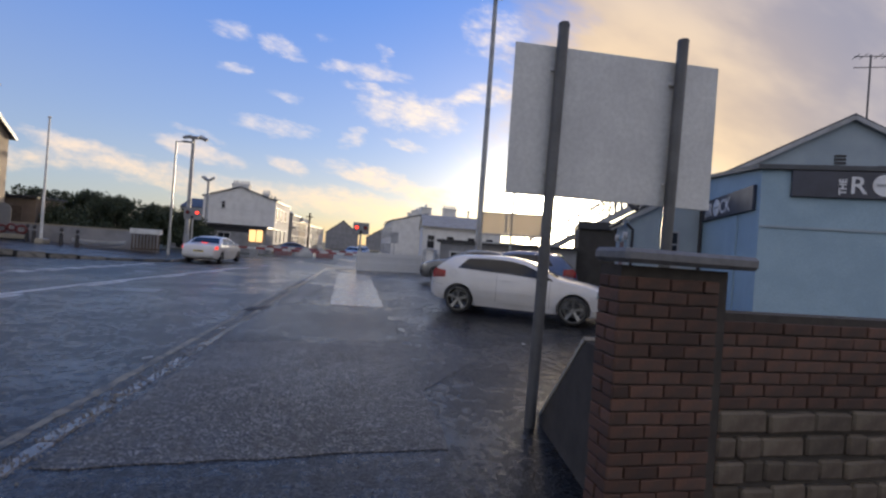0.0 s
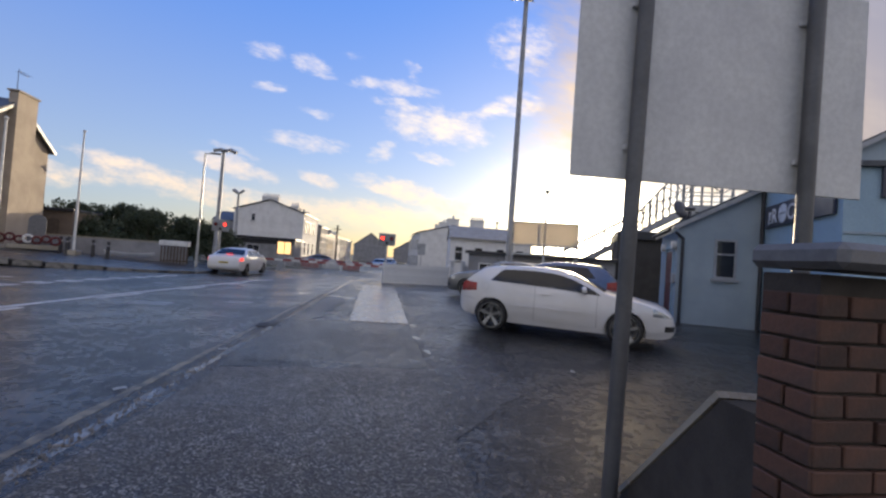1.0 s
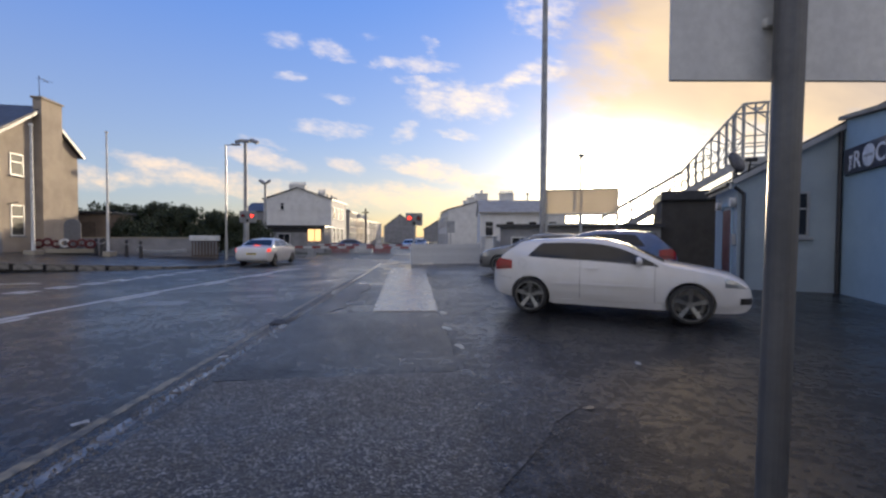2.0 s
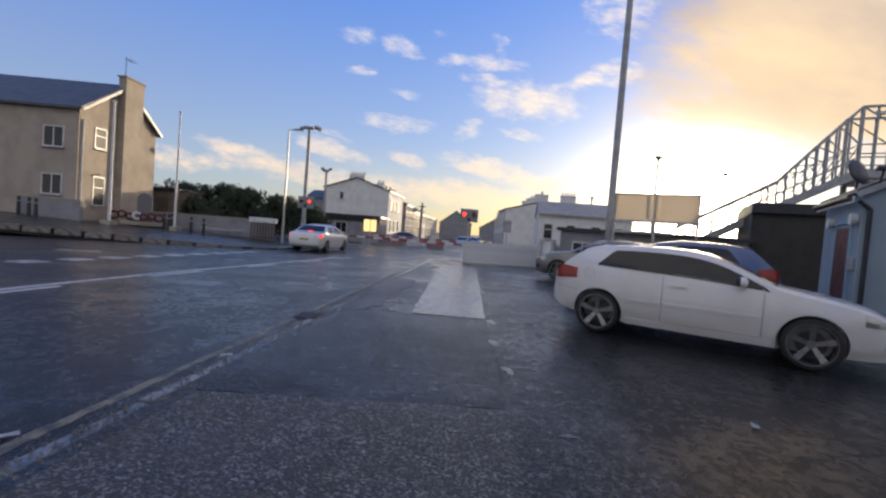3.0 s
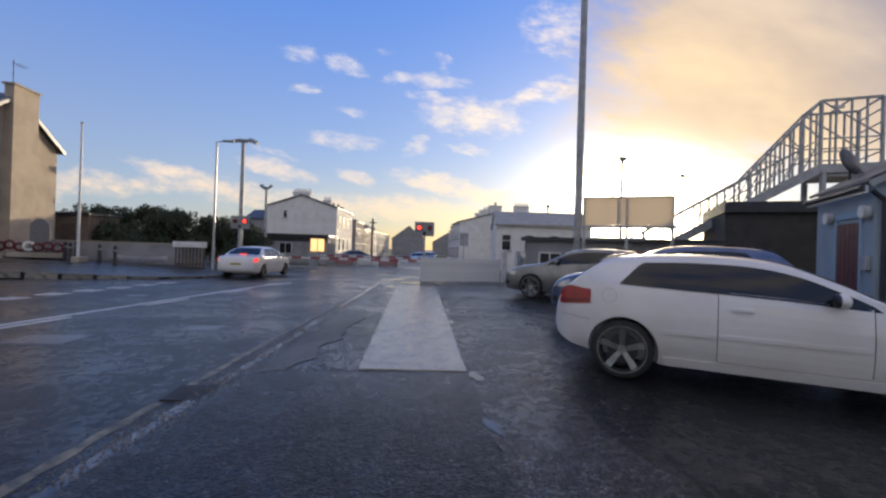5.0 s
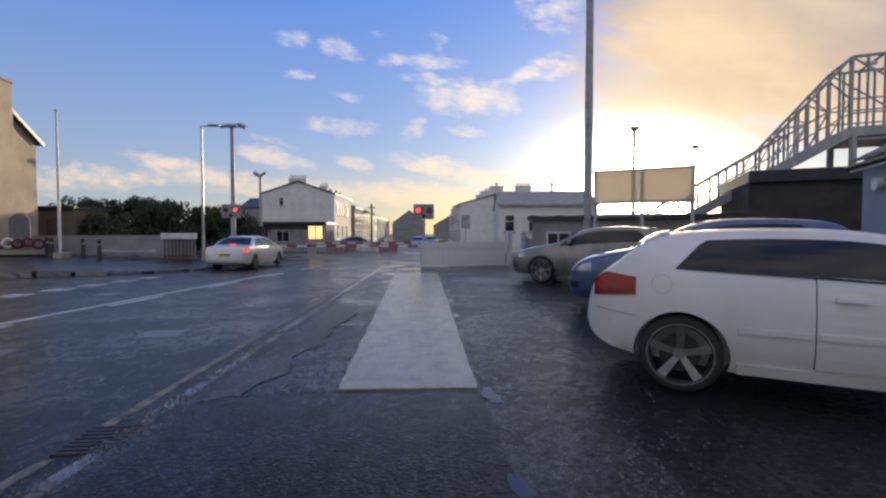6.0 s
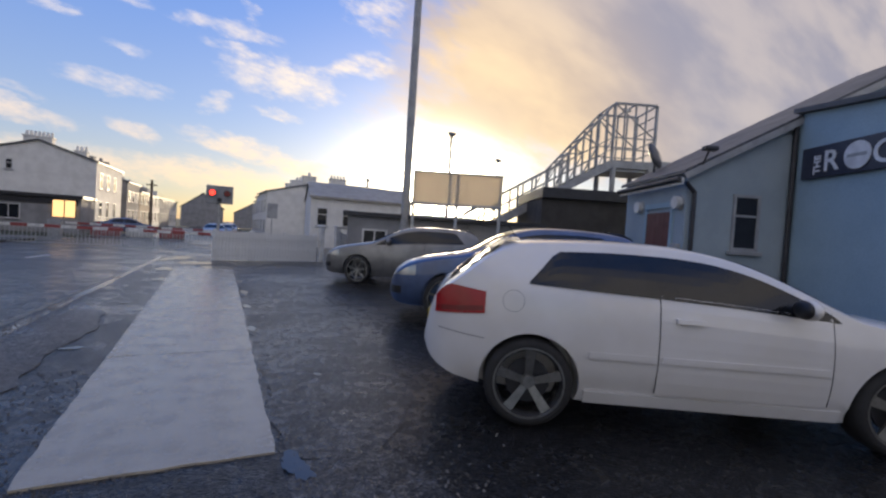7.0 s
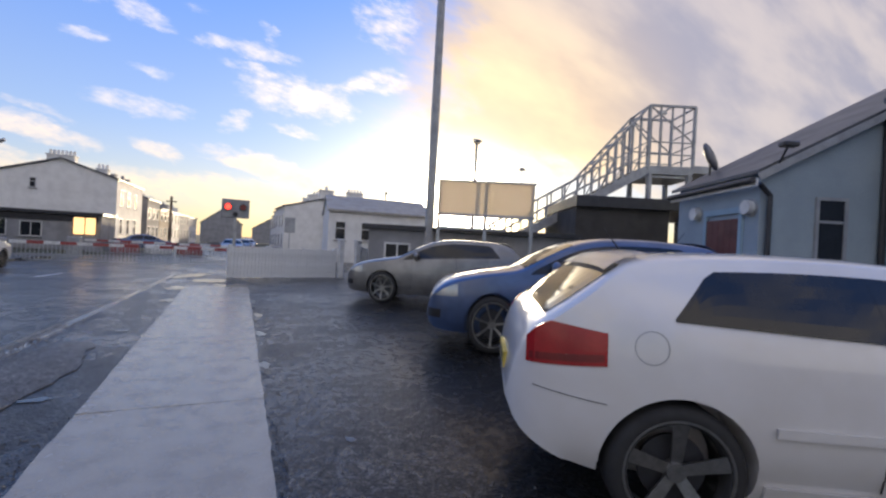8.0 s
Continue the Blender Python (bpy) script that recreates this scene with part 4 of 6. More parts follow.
def public_house():
    ob = gable_house("public_house", PUB, PUB_TURN, 12.4, 2.8, 3.02, 6.42, BLUE_RENDER, SLATE, "pale blue rendered public house with slate roof", 0.14, True, 0.07)
    # barge boards along the verge and gutters along the eave
    for s0, s1 in ((0, 1), (12.4, -1)):
        bm = bmesh.new()
        bar(bm, (s0 - 0.14 * s1, -0.155, 2.90), (6.2, -0.155, 6.38), 0.025, 0.13)
        part("barge_board", bm, GREY_PAINT, ob)
    bm = bmesh.new()
    rod(bm, (-0.27, -0.2, 2.83), (-0.27, 2.78, 2.83), 0.06, seg=10)
    part("gutter", bm, DARK_METAL, ob)
    part("fascia_board", new_box(-0.235, -0.22, 2.72, -0.20, 2.78, 2.86), WHITE_PAINT, ob)
    bm = bmesh.new()
    rod(bm, (-0.1, -0.12, 2.78), (0.12, -0.09, 2.58), 0.045)
    rod(bm, (0.12, -0.09, 2.60), (0.12, -0.09, 0.0), 0.045)
    part("downpipe", bm, DARK_METAL, ob, "dark downpipe at the corner")
    window(ob, 1.30, -0.005, 1.43, 0.58, 1.18, "front", frame_mat=GREY_PAINT, bars=(1, 2))
    # side doorway under the eave, deep red door between two round lamps
    d = part("door", new_box(-0.03, 0, 0, 0.03, 1.05, 2.2), MAROON, ob, "dark red plank door")
    d.matrix_basis = pose(-0.005, 0.50, 0)
    for k in range(5):
        part("plank", new_box(-0.038, 0.03 + k * 0.2, 0.05, -0.032, 0.215 + k * 0.2, 2.15), MAROON, d)
    part("door_frame", new_box(-0.05, 0.40, 0, 0.0, 0.495, 2.3), BLUE_BRIGHT, ob)
    part("door_frame", new_box(-0.05, 1.555, 0, 0.0, 1.65, 2.3), BLUE_BRIGHT, ob)
    part("lintel", new_box(-0.05, 0.40, 2.302, 0.0, 1.65, 2.42), BLUE_BRIGHT, ob)
    for y in (0.2, 1.95):
        lamp = part("wall_lamp", new_rod((-0.14, y, 2.38), (0.0, y, 2.38), 0.14, 0.12, 20), WHITE_PAINT, ob, "round white bulkhead lamp")
        part("lamp_base", new_rod((-0.02, y, 2.38), (0.02, y, 2.38), 0.165, 0.165, 20), GREY_PAINT, lamp)
    part("meter_box", new_box(-0.10, 0.08, 1.2, 0.0, 0.32, 1.5, bevel=0.01), GREY_PAINT, ob)
    # dish and flood light on the eave
    bm = bmesh.new()
    bmesh.ops.create_uvsphere(bm, u_segments=20, v_segments=10, radius=0.36, matrix=Matrix.Translation((0.49, 2.45, 3.82)) @ Matrix.Rotation(radians(44), 4, "Z") @ Matrix.Rotation(radians(70), 4, "X") @ Matrix.Diagonal((1, 1, 0.22, 1)))
    dish = part("satellite_dish", bm, KERB, ob, "grey satellite dish above the eave", True)
    part("dish_arm", new_rod((0.49, 2.45, 3.25), (0.49, 2.45, 3.9), 0.025), DARK_METAL, dish)
    fl = part("flood_light", new_box(0.06, -0.45, 3.40, 0.34, -0.28, 3.49, bevel=0.02), DARK_METAL, ob)
    part("bracket", new_rod((0.2, -0.16, 3.16), (0.2, -0.34, 3.42), 0.02), DARK_METAL, fl)
    # vents and a lamp high on the gable
    for k in range(4):
        part("vent", new_box(5.8, -0.03, 4.85 + k * 0.11, 6.1, -0.003, 4.92 + k * 0.11), DARK_METAL, ob)
    bm = bmesh.new()
    rod(bm, (6.9, -0.1, 4.9), (7.5, -0.1, 4.9), 0.02)
    rod(bm, (7.5, -0.1, 4.9), (7.6, -0.1, 5.2), 0.02)
    rod(bm, (6.9, -0.1, 4.9), (6.9, 0.0, 4.9), 0.02)
    part("lamp_bracket", bm, DARK_METAL, ob)
    bm = bmesh.new()
    rod(bm, (6.9, 0.6, 6.2), (6.9, 0.6, 8.6), 0.025)
    for z in (8.55, 8.2):
        rod(bm, (6.45, 0.6, z), (7.35, 0.6, z), 0.014)
    for x in (6.5, 6.7, 7.1, 7.3):
        rod(bm, (x, 0.4, 8.55), (x, 0.8, 8.55), 0.01)
    part("television_aerial", bm, DARK_METAL, ob)
    # front block with a lean-to roof, which carries the signs
    bm = bmesh.new()
    x0, x1, y0 = 2.25, 10.6, -4.1
    prof = [(-0.004, -0.3), (-0.004, 4.36), (y0, 3.90), (y0, -0.3)]
    lo = [bm.verts.new((x0, y, z)) for y, z in prof]
    hi = [bm.verts.new((x1, y, z)) for y, z in prof]
    bm.faces.new(lo)
    bm.faces.new(hi[::-1])
    for i in range(4):
        bm.faces.new((lo[i], hi[i], hi[(i + 1) % 4], lo[(i + 1) % 4]))
    block = part("front_block", bm, BLUE_BRIGHT, ob, "brighter blue rendered front block")
    bm = bmesh.new()
    prof = [(-0.02, 4.37), (-0.02, 4.47), (y0 - 0.12, 4.01), (y0 - 0.12, 3.90)]
    lo = [bm.verts.new((x0 - 0.12, y, z)) for y, z in prof]
    hi = [bm.verts.new((x1 + 0.1, y, z)) for y, z in prof]
    bm.faces.new(lo)
    bm.faces.new(hi[::-1])
    for i in range(4):
        bm.faces.new((lo[i], hi[i], hi[(i + 1) % 4], lo[(i + 1) % 4]))
    part("block_roof", bm, SLATE, ob)
    part("string_course", new_box(x0 + 0.01, y0 - 0.03, 2.52, x1, y0 - 0.004, 2.57), BLUE_RENDER, ob)
    part("plinth", new_box(x0 - 0.03, y0 - 0.03, -0.1, x1, y0 - 0.004, 0.35), GREY_RENDER, ob)
    part("downpipe", new_rod((x0 - 0.07, -0.08, 0.0), (x0 - 0.07, -0.08, 4.1), 0.05), DARK_METAL, ob, "dark downpipe in the corner")
    part("corner_strip", new_box(x0 - 0.05, -2.9, -0.1, x0 - 0.004, -2.7, 2.9), BLUE_BRIGHT, ob)
    for m, length, inset in ((pose(x0 - 0.06, -0.30, 2.95, 0, 0, -90), 3.6, 0.15), (pose(x0 + 0.60, y0 - 0.06, 3.27), 4.6, 0.76)):
        sg = part("sign_board", new_box(0, -0.03, 0, length, 0.05, 0.62, bevel=0.01), NAVY, ob, "dark sign board with pale letters")
        sg.matrix_basis = m
        for k, (body, size, x, z, turn) in enumerate((("THE", 0.20, 0.30, 0.07, 90), ("R", 0.56, 0.36, 0.11, 0), ("CK", 0.56, 1.32, 0.11, 0))):
            cu = bpy.data.curves.new("lettering", "FONT")
            cu.body, cu.size, cu.extrude = body, size, 0.006
            cu.offset = 0.006
            tmp = new("lettering", cu)
            dg = bpy.context.evaluated_depsgraph_get()
            me = bpy.data.meshes.new_from_object(tmp.evaluated_get(dg))
            bpy.data.objects.remove(tmp)
            me.materials.clear()
            me.materials.append(LETTER)
            t = new("lettering", me)
            t.parent = sg
            t.matrix_basis = Matrix.Translation((x + inset, -0.042, z)) @ Matrix.Rotation(radians(90), 4, "X") @ Matrix.Rotation(radians(turn), 4, "Z")
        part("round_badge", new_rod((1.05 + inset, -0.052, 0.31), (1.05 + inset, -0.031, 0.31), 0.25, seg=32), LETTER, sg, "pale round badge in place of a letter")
        part("badge_bar", new_box(0.87 + inset, -0.058, 0.28, 1.23 + inset, -0.053, 0.34), GREY_PAINT, sg)
    return ob


public_house()

# ---- near wall, pillar and sign ----
brick_wall("brick_pillar", 1.30, 2.01, 4.04, 4.27, 1.42, "dark red brick gate pillar, soot-stained and worn", 3)
cop = setting("pillar_coping", new_box(1.27, 3.95, 1.425, 2.12, 4.285, 1.505, bevel=0.022), STONE, "dark stone coping slab on the gate pillar", category="coping")
brick_wall("boundary_wall", 2.015, 6.4, 4.08, 4.26, 1.18, "low dark brick and rubble boundary wall, weathered", 4, rubble=8)
bm = bmesh.new()
prof = [(4.275, -0.1), (5.42, -0.1), (5.42, 0.02), (4.5, 0.89), (4.275, 0.90)]
lo = [bm.verts.new((1.35 + 0.15 * (y - 4.275), y, z)) for y, z in prof]
hi = [bm.verts.new((1.59 + 0.15 * (y - 4.275), y, z)) for y, z in prof]
bm.faces.new(lo)
bm.faces.new(hi[::-1])
for i in range(5):
    bm.faces.new((lo[i], hi[i], hi[(i + 1) % 5], lo[(i + 1) % 5]))
part_edge = bar(bmesh.new(), (1.504, 4.5, 0.907), (1.642, 5.41, 0.046), 0.25, 0.03)
buttress = setting("wall_buttress", bm, MORTAR, "dark sloping buttress beside the gate pillar", category="buttress")
part("coping", part_edge, CONCRETE, buttress)


def plate_sign():
    ob = thing("roadside_sign", (1.07, 5.42, 0), -4, "large blank aluminium sign plate on two posts, seen from behind", "sign")
    part("plate", new_box(0, -0.004, 1.94, 1.875, 0.01, 3.22, bevel=0.003), PLATE_BACK, ob, "grey weathered sheet aluminium back")
    for x in (0.385, 1.47):
        post = part("post", new_rod((x - 0.05, -0.07, -0.1), (x, -0.07, 3.37), 0.046, seg=20), POST_GREY, ob, "round grey painted steel post")
        part("post_cap", new_rod((x, -0.07, 3.37), (x, -0.07, 3.39), 0.05, 0.044, seg=20), POST_GREY, post)
        for z in (2.12, 3.0):
            part("clamp", new_box(x - 0.07, -0.03, z, x + 0.07, -0.0045, z + 0.03, bevel=0.004), PLATE_BACK, post)


plate_sign()

# ---- other parked cars ----


def nose_out(wheel, paint, label, tall):
    """A car backed into its bay; wheel: where its near front wheel stands."""
    t = a3 + 180 + 3
    c, s = math.cos(radians(t)), math.sin(radians(t))
    # near flank is the car's left, so the middle lies to its right
    ox, oy = wheel[0] - 3.378 * c + s * 0.82, wheel[1] - 3.378 * s - c * 0.82
    car = hatchback((ox, oy), t, paint, label, spokes=7, style="thin", doors=((1.05, 1.72), (1.74, 2.72)))
    car.scale = (1, 1, tall)
    return car


nose_out((3.35, 15.35), CAR_BLUE, "blue hatchback backed into a bay", 1.14)
nose_out((3.31, 20.1), CAR_GREY, "dark grey hatchback backed into a bay beside the fence", 1.10)

S_TOP = smooth_table([(0, 0.66), (0.04, 0.88), (0.14, 0.99), (0.5, 1.03), (0.72, 1.06), (1.0, 1.22), (1.35, 1.38), (1.8, 1.44), (2.4, 1.44), (2.8, 1.36), (3.2, 1.16), (3.5, 1.02), (3.7, 0.97), (4.2, 0.88), (4.5, 0.76), (4.62, 0.62), (4.66, 0.5)])
S_PLAN = smooth_table([(0, 0.82), (0.05, 0.89), (0.2, 0.95), (0.6, 0.99), (1.5, 1.0), (3.4, 1.0), (4.1, 0.95), (4.45, 0.85), (4.66, 0.6)])
S_BELT = [(0, 0.96), (1.0, 0.98), (2.5, 0.96), (3.5, 0.93), (4.66, 0.82)]
S_BOTTOM = smooth_table([(0, 0.42), (0.06, 0.3), (0.4, 0.22), (1.2, 0.19), (3.8, 0.18), (4.5, 0.22), (4.66, 0.34)])
S_ROOF = [(0, 0.86), (0.7, 0.82), (1.0, 0.72), (1.5, 0.66), (2.6, 0.67), (3.1, 0.74), (3.5, 0.86), (4.66, 0.9)]
LONG = Shape(4.66, 1.82, S_TOP, S_BELT, S_PLAN, S_BOTTOM, S_ROOF)


def saloon(at, turn, paint, label, name="saloon_car", lights=None, group="cars on the road"):
    """A four-door car seen from behind; the origin is on the road at its tail."""
    s = LONG
    car = thing(name, at, turn, label, "car", group)
    body = car_body(s, (0.95, 3.70), 0.32, paint)
    body.parent = car
    for wx in (0.95, 3.70):
        for sg in (-1, 1):
            add_wheel(car, wx, sg * (s.half - 0.125), 0.32, sg, 10, "thin")
    low = lambda x: curve_at(s.belt_t, x) + 0.03
    roofline = lambda x: s.edge(x) - 0.045
    for sg in (-1, 1):
        back = lambda x: min(roofline(x), low(x) + max(0.0, x - 0.98) * 0.75)
        part("rear_side_window", side_patch(s, sg, 1.0, 1.98, low, back, 0.004), GLASS_DARK, car)
        fore = lambda x: min(roofline(x), low(x) + max(0.0, 3.30 - x) * 0.62)
        part("front_side_window", side_patch(s, sg, 2.02, 3.26, low, fore, 0.004), GLASS_DARK, car)
        for d0, d1 in ((1.15, 2.0), (2.01, 3.1)):
            door = part("door", side_patch(s, sg, d0, d1, lambda x: 0.31, lambda x: curve_at(s.belt_t, x) + 0.015, 0.004, 12, 8), paint, car)
            part("door_handle", side_patch(s, sg, d0 + 0.08, d0 + 0.26, lambda x: 0.82, lambda x: 0.85, 0.03, 5, 2, 0.03), paint, door)
        part("tail_light", side_patch(s, sg, 0.02, 0.34, lambda x: 0.74 + 0.12 * x, lambda x: min(s.edge(x) + 0.01, 0.93), 0.007, 10, 4), lights or TAIL_RED, car, "red tail lamp")
        bm = ball(bmesh.new(), (2.95, sg * (s.side(2.95, 0.98) + 0.11), 1.02), 0.11, 0.6, 1.0, 0.7)
        part("wing_mirror", bm, paint, car, "", True)
    part("rear_window", top_patch(s, 0.74, 1.30, 0.86, 0.86, 0.005), GLASS_DARK, car)
    part("windscreen", top_patch(s, 2.85, 3.46, 0.9, 0.9, 0.005), GLASS_DARK, car)
    plate = part("plate_panel", new_box(-0.01, -0.25, 0.60, 0.03, 0.25, 0.70, bevel=0.003), YELLOW_PLATE, car, "yellow panel with dark bars")
    for k in range(3):
        part("bar", new_box(-0.013, -0.2 + k * 0.14, 0.625, -0.0105, -0.1 + k * 0.14, 0.675), BLACK, plate)
    part("rear_bumper", side_patch(s, 1, 0.004, 0.05, lambda x: 0.44, lambda x: 0.56, 0.02, 3, 3), paint, car)
    part("high_brake_light", new_box(0.735, -0.16, 1.075, 0.76, 0.16, 1.10), lights or TAIL_RED, car)
    return car


saloon((-8.12, 27.0, drop(28.0) - 0.03), 87, CAR_WHITE, "white saloon car waiting at the crossing with brake lights lit", lights=BRAKE_GLOW)
saloon((-0.2, 57.5, -0.40), -92, CAR_SILVER, "silver saloon car waiting beyond the crossing")
saloon((0.6, 66, -0.40), -92, CAR_GREY, "dark saloon car queueing beyond the crossing")
saloon((1.3, 76, -0.40), -92, CAR_WHITE, "white saloon car queueing beyond the crossing")
saloon((-9.6, 57.0, -0.40), 20, CAR_BLUE, "dark blue saloon car parked beside the terrace")

# ---- white fence and walls beyond the car park ----


def paling_fence(a, b, h, label, posts=2):
    """Upright white boards between two points."""
    (x0, y0), (x1, y1) = a, b
    length = math.hypot(x1 - x0, y1 - y0)
    ob = thing("paling_fence", (x0, y0, -0.02), math.degrees(math.atan2(y1 - y0, x1 - x0)), label, "fence", "white fences by the crossing")
    n = int(length / 0.105)
    base = mesh_of(new_box(0, -0.011, 0.03, 0.098, 0.011, h, bevel=0.004), "board", WHITE_PAINT)
    for i in range(n):
        o = new("board", base)
        o.parent = ob
        o.matrix_basis = pose(i * length / n, random.uniform(-0.003, 0.003), random.uniform(-0.008, 0.008))
    for z in (0.25, h - 0.2):
        part("rail", new_box(0, 0.013, z, length, 0.06, z + 0.09), WHITE_PAINT, ob)
    for i in range(posts):
        x = length * i / max(1, posts - 1)
        part("post", new_box(x - 0.06, 0.061, -0.1, x + 0.06, 0.18, h + 0.06, bevel=0.01), WHITE_PAINT, ob)


paling_fence((0.10, 25.95), (3.55, 26.82), 1.02, "white boarded fence beside the level crossing", 4)
paling_fence((4.6, 27.1), (7.6, 27.9), 1.15, "white boarded fence near the station entrance", 3)
for x, y in ((3.75, 26.9), (4.4, 27.05)):
    g = thing("gate_post", (x, y, 0), 14, "white wooden gate post with square cap", "post", "gate posts")
    part("shaft", new_box(-0.09, -0.09, -0.1, 0.09, 0.09, 1.35, bevel=0.01), WHITE_PAINT, g)
    part("cap", new_box(-0.12, -0.12, 1.352, 0.12, 0.12, 1.42, bevel=0.02), WHITE_PAINT, g)

# ---- crossing signals and barriers ----


# board colour raised to pale grey to imitate back-lit haze
SIGNAL_HAZED = material("hazed_signal_board", (0.30, 0.305, 0.31), 0.5, bump=0.05)


def crossing_signal(x, y, z0, top, w, h, label, lit_on):
    ob = thing("crossing_signal", (x, y, z0), 0, label, "traffic signal", "level crossing signals")
    part("post", new_rod((0, 0.06, -0.2), (0, 0.06, top - h * 0.2), 0.06), GALV, ob)
    part("backing_board", new_box(-w / 2, -0.01, top - h, w / 2, 0.03, top, bevel=0.02), SIGNAL_HAZED, ob, "backing board, greyed in its colour for haze")
    for k, dx in enumerate((-w * 0.27, w * 0.27)):
        hood = part("lamp", new_rod((dx, -0.10, top - h * 0.42), (dx, -0.012, top - h * 0.42), 0.13, 0.13, 18), BLACK, ob)
        part("lens", new_rod((dx, -0.115, top - h * 0.42), (dx, -0.102, top - h * 0.42), 0.105, 0.105, 18), RED_GLOW if k in lit_on else LENS_DARK, hood, "round red lens")
    lamp = part("amber_lamp", new_rod((0, -0.08, top - h * 0.8), (0, -0.012, top - h * 0.8), 0.09, 0.09, 16), BLACK, ob)
    return ob


crossing_signal(0.14, 28.84, -0.15, 2.85, 0.95, 0.70, "level crossing signal with one red lamp lit", (0,))
crossing_signal(-11.05, 34.6, -0.1, 3.15, 1.1, 0.8, "level crossing signal with red lamp lit beside the lamp post", (1,))


def barrier(a, b, z, label):
    (x0, y0), (x1, y1) = a, b
    length = math.hypot(x1 - x0, y1 - y0)
    ob = thing("crossing_barrier", (x0, y0, z), math.degrees(math.atan2(y1 - y0, x1 - x0)), label, "barrier", "crossing barriers")
    part("machine_box", new_box(-0.9, -0.3, -0.3, -0.2, 0.3, 1.1, bevel=0.03), GREY_PAINT, ob)
    n = max(4, int(length / 0.62))
    for i in range(n):
        part("boom_band", new_box(i * length / n, -0.05, 0.86, (i + 1) * length / n - 0.003, 0.05, 1.0), RED_PAINT if i % 2 else WHITE_PAINT, ob)
    for i in range(int(length / 0.16)):
        part("skirt_bar", new_box(0.1 + i * 0.16, -0.012, 0.16, 0.13 + i * 0.16, 0.012, 0.855), GALV, ob) if i < 60 else None
    part("skirt_rail", new_box(0.05, -0.016, 0.10, length - 0.05, 0.016, 0.155), GALV, ob)


barrier((-9.2, 37.0), (-4.2, 36.8), -0.38, "red and white crossing barrier lowered over the road")
barrier((1.6, 37.2), (-4.0, 37.0), -0.38, "red and white crossing barrier lowered over the road")
barrier((-9.4, 48.5), (-3.9, 48.0), -0.42, "red and white crossing barrier lowered beyond the tracks")
barrier((2.4, 47.6), (-3.7, 47.9), -0.42, "red and white crossing barrier lowered beyond the tracks")
for k, y in enumerate((40.6, 42.04, 44.3, 45.74)):
    bm = bmesh.new()
    box(bm, -60, y, -0.6, 60, y + 0.07, drop(y) - 0.015)
    setting("rail", bm, GALV, "steel railway rail set in the crossing", category="rail")
for i in range(3):
    b = thing("road_barrier", (-7.5 + i * 2.1, 50.5 + 0.4 * i, -0.42), 5 * i, "red and white plastic road barrier", "barrier", "plastic road barriers")
    part("body", new_box(-0.9, -0.2, 0, 0.9, 0.2, 0.75, bevel=0.08), RED_PAINT if i % 2 == 0 else WHITE_PAINT, b)
    part("foot", new_box(-0.95, -0.28, 0, -0.6, 0.28, 0.09, bevel=0.02), BLACK, b)

# ---- lamp posts, poles ----


def lamp_post(x, y, z0, top, arm, turn, label):
    ob = thing("street_lamp", (x, y, z0), turn, label, "street lamp", "street lamps")
    h = top - z0
    part("column", new_rod((0, 0, -0.2), (0, 0, 1.3), 0.09, 0.085, 14), GALV, ob)
    part("shaft", new_rod((0, 0, 1.3), (0, 0, h), 0.065, 0.05, 14), GALV, ob)
    part("arm", new_rod((0, 0, h - 0.03), (arm * 0.45, 0, h + 0.02), 0.035, 0.03), GALV, ob)
    part("lantern", new_box(arm * 0.35, -0.11, h - 0.02, arm, 0.11, h + 0.09, bevel=0.03), GREY_PAINT, ob)
    return ob


def flood_mast(x, y, z0, top, r, heads, label, spread=0.45):
    ob = thing("flood_light_mast", (x, y, z0), 0, label, "light mast", "flood light masts")
    h, k = top - z0, 1.3 if r > 0.1 else 0.6
    part("base", new_rod((0, 0, -0.2), (0, 0, 1.6), r * 1.35, r * 1.3, 16), GREY_PAINT, ob)
    part("shaft", new_rod((0, 0, 1.6), (0, 0, h), r * 1.05, r * 0.75, 16), GREY_PAINT, ob)
    part("cross_bar", new_rod((-spread, 0, h), (spread, 0, h), 0.03), GALV, ob)
    for dx, tilt in heads:
        hd = part("flood_light", new_box(-0.24 * k, -0.15 * k, -0.09 * k, 0.24 * k, 0.15 * k, 0.09 * k, bevel=0.03 * k), GREY_PAINT, ob)
        hd.matrix_basis = pose(dx, -0.05, h + 0.08, 20, tilt, 0)


lamp_post(-11.48, 32.2, -0.1, 6.97, 0.95, 0, "galvanised street lamp with flat lantern")
flood_mast(-13.15, 39.9, -0.3, 8.72, 0.16, ((-0.42, -12), (0.08, 0), (0.72, 24)), "tall steel mast with three flood lights", 0.5)
flood_mast(-15.1, 50.5, -0.4, 6.8, 0.15, ((-0.3, 35), (0.3, -35)), "steel mast with two flood lights in a fork", 0.3)
flood_mast(6.20, 24.45, 0.0, 14.9, 0.15, ((-0.45, -20), (0.0, 0)), "very tall white tapered lighting mast", 0.4)
flood_mast(8.34, 25.35, 0.0, 5.35, 0.07, ((0.0, 0),), "slim station platform lamp post", 0.12)
flood_mast(10.2, 42.9, -0.3, 5.15, 0.09, ((0.0, 0),), "slim lamp post beyond the station", 0.12)
flood_mast(14.6, 31.5, 0.0, 5.9, 0.04, ((0.0, 0),), "slim platform lamp post", 0.3)


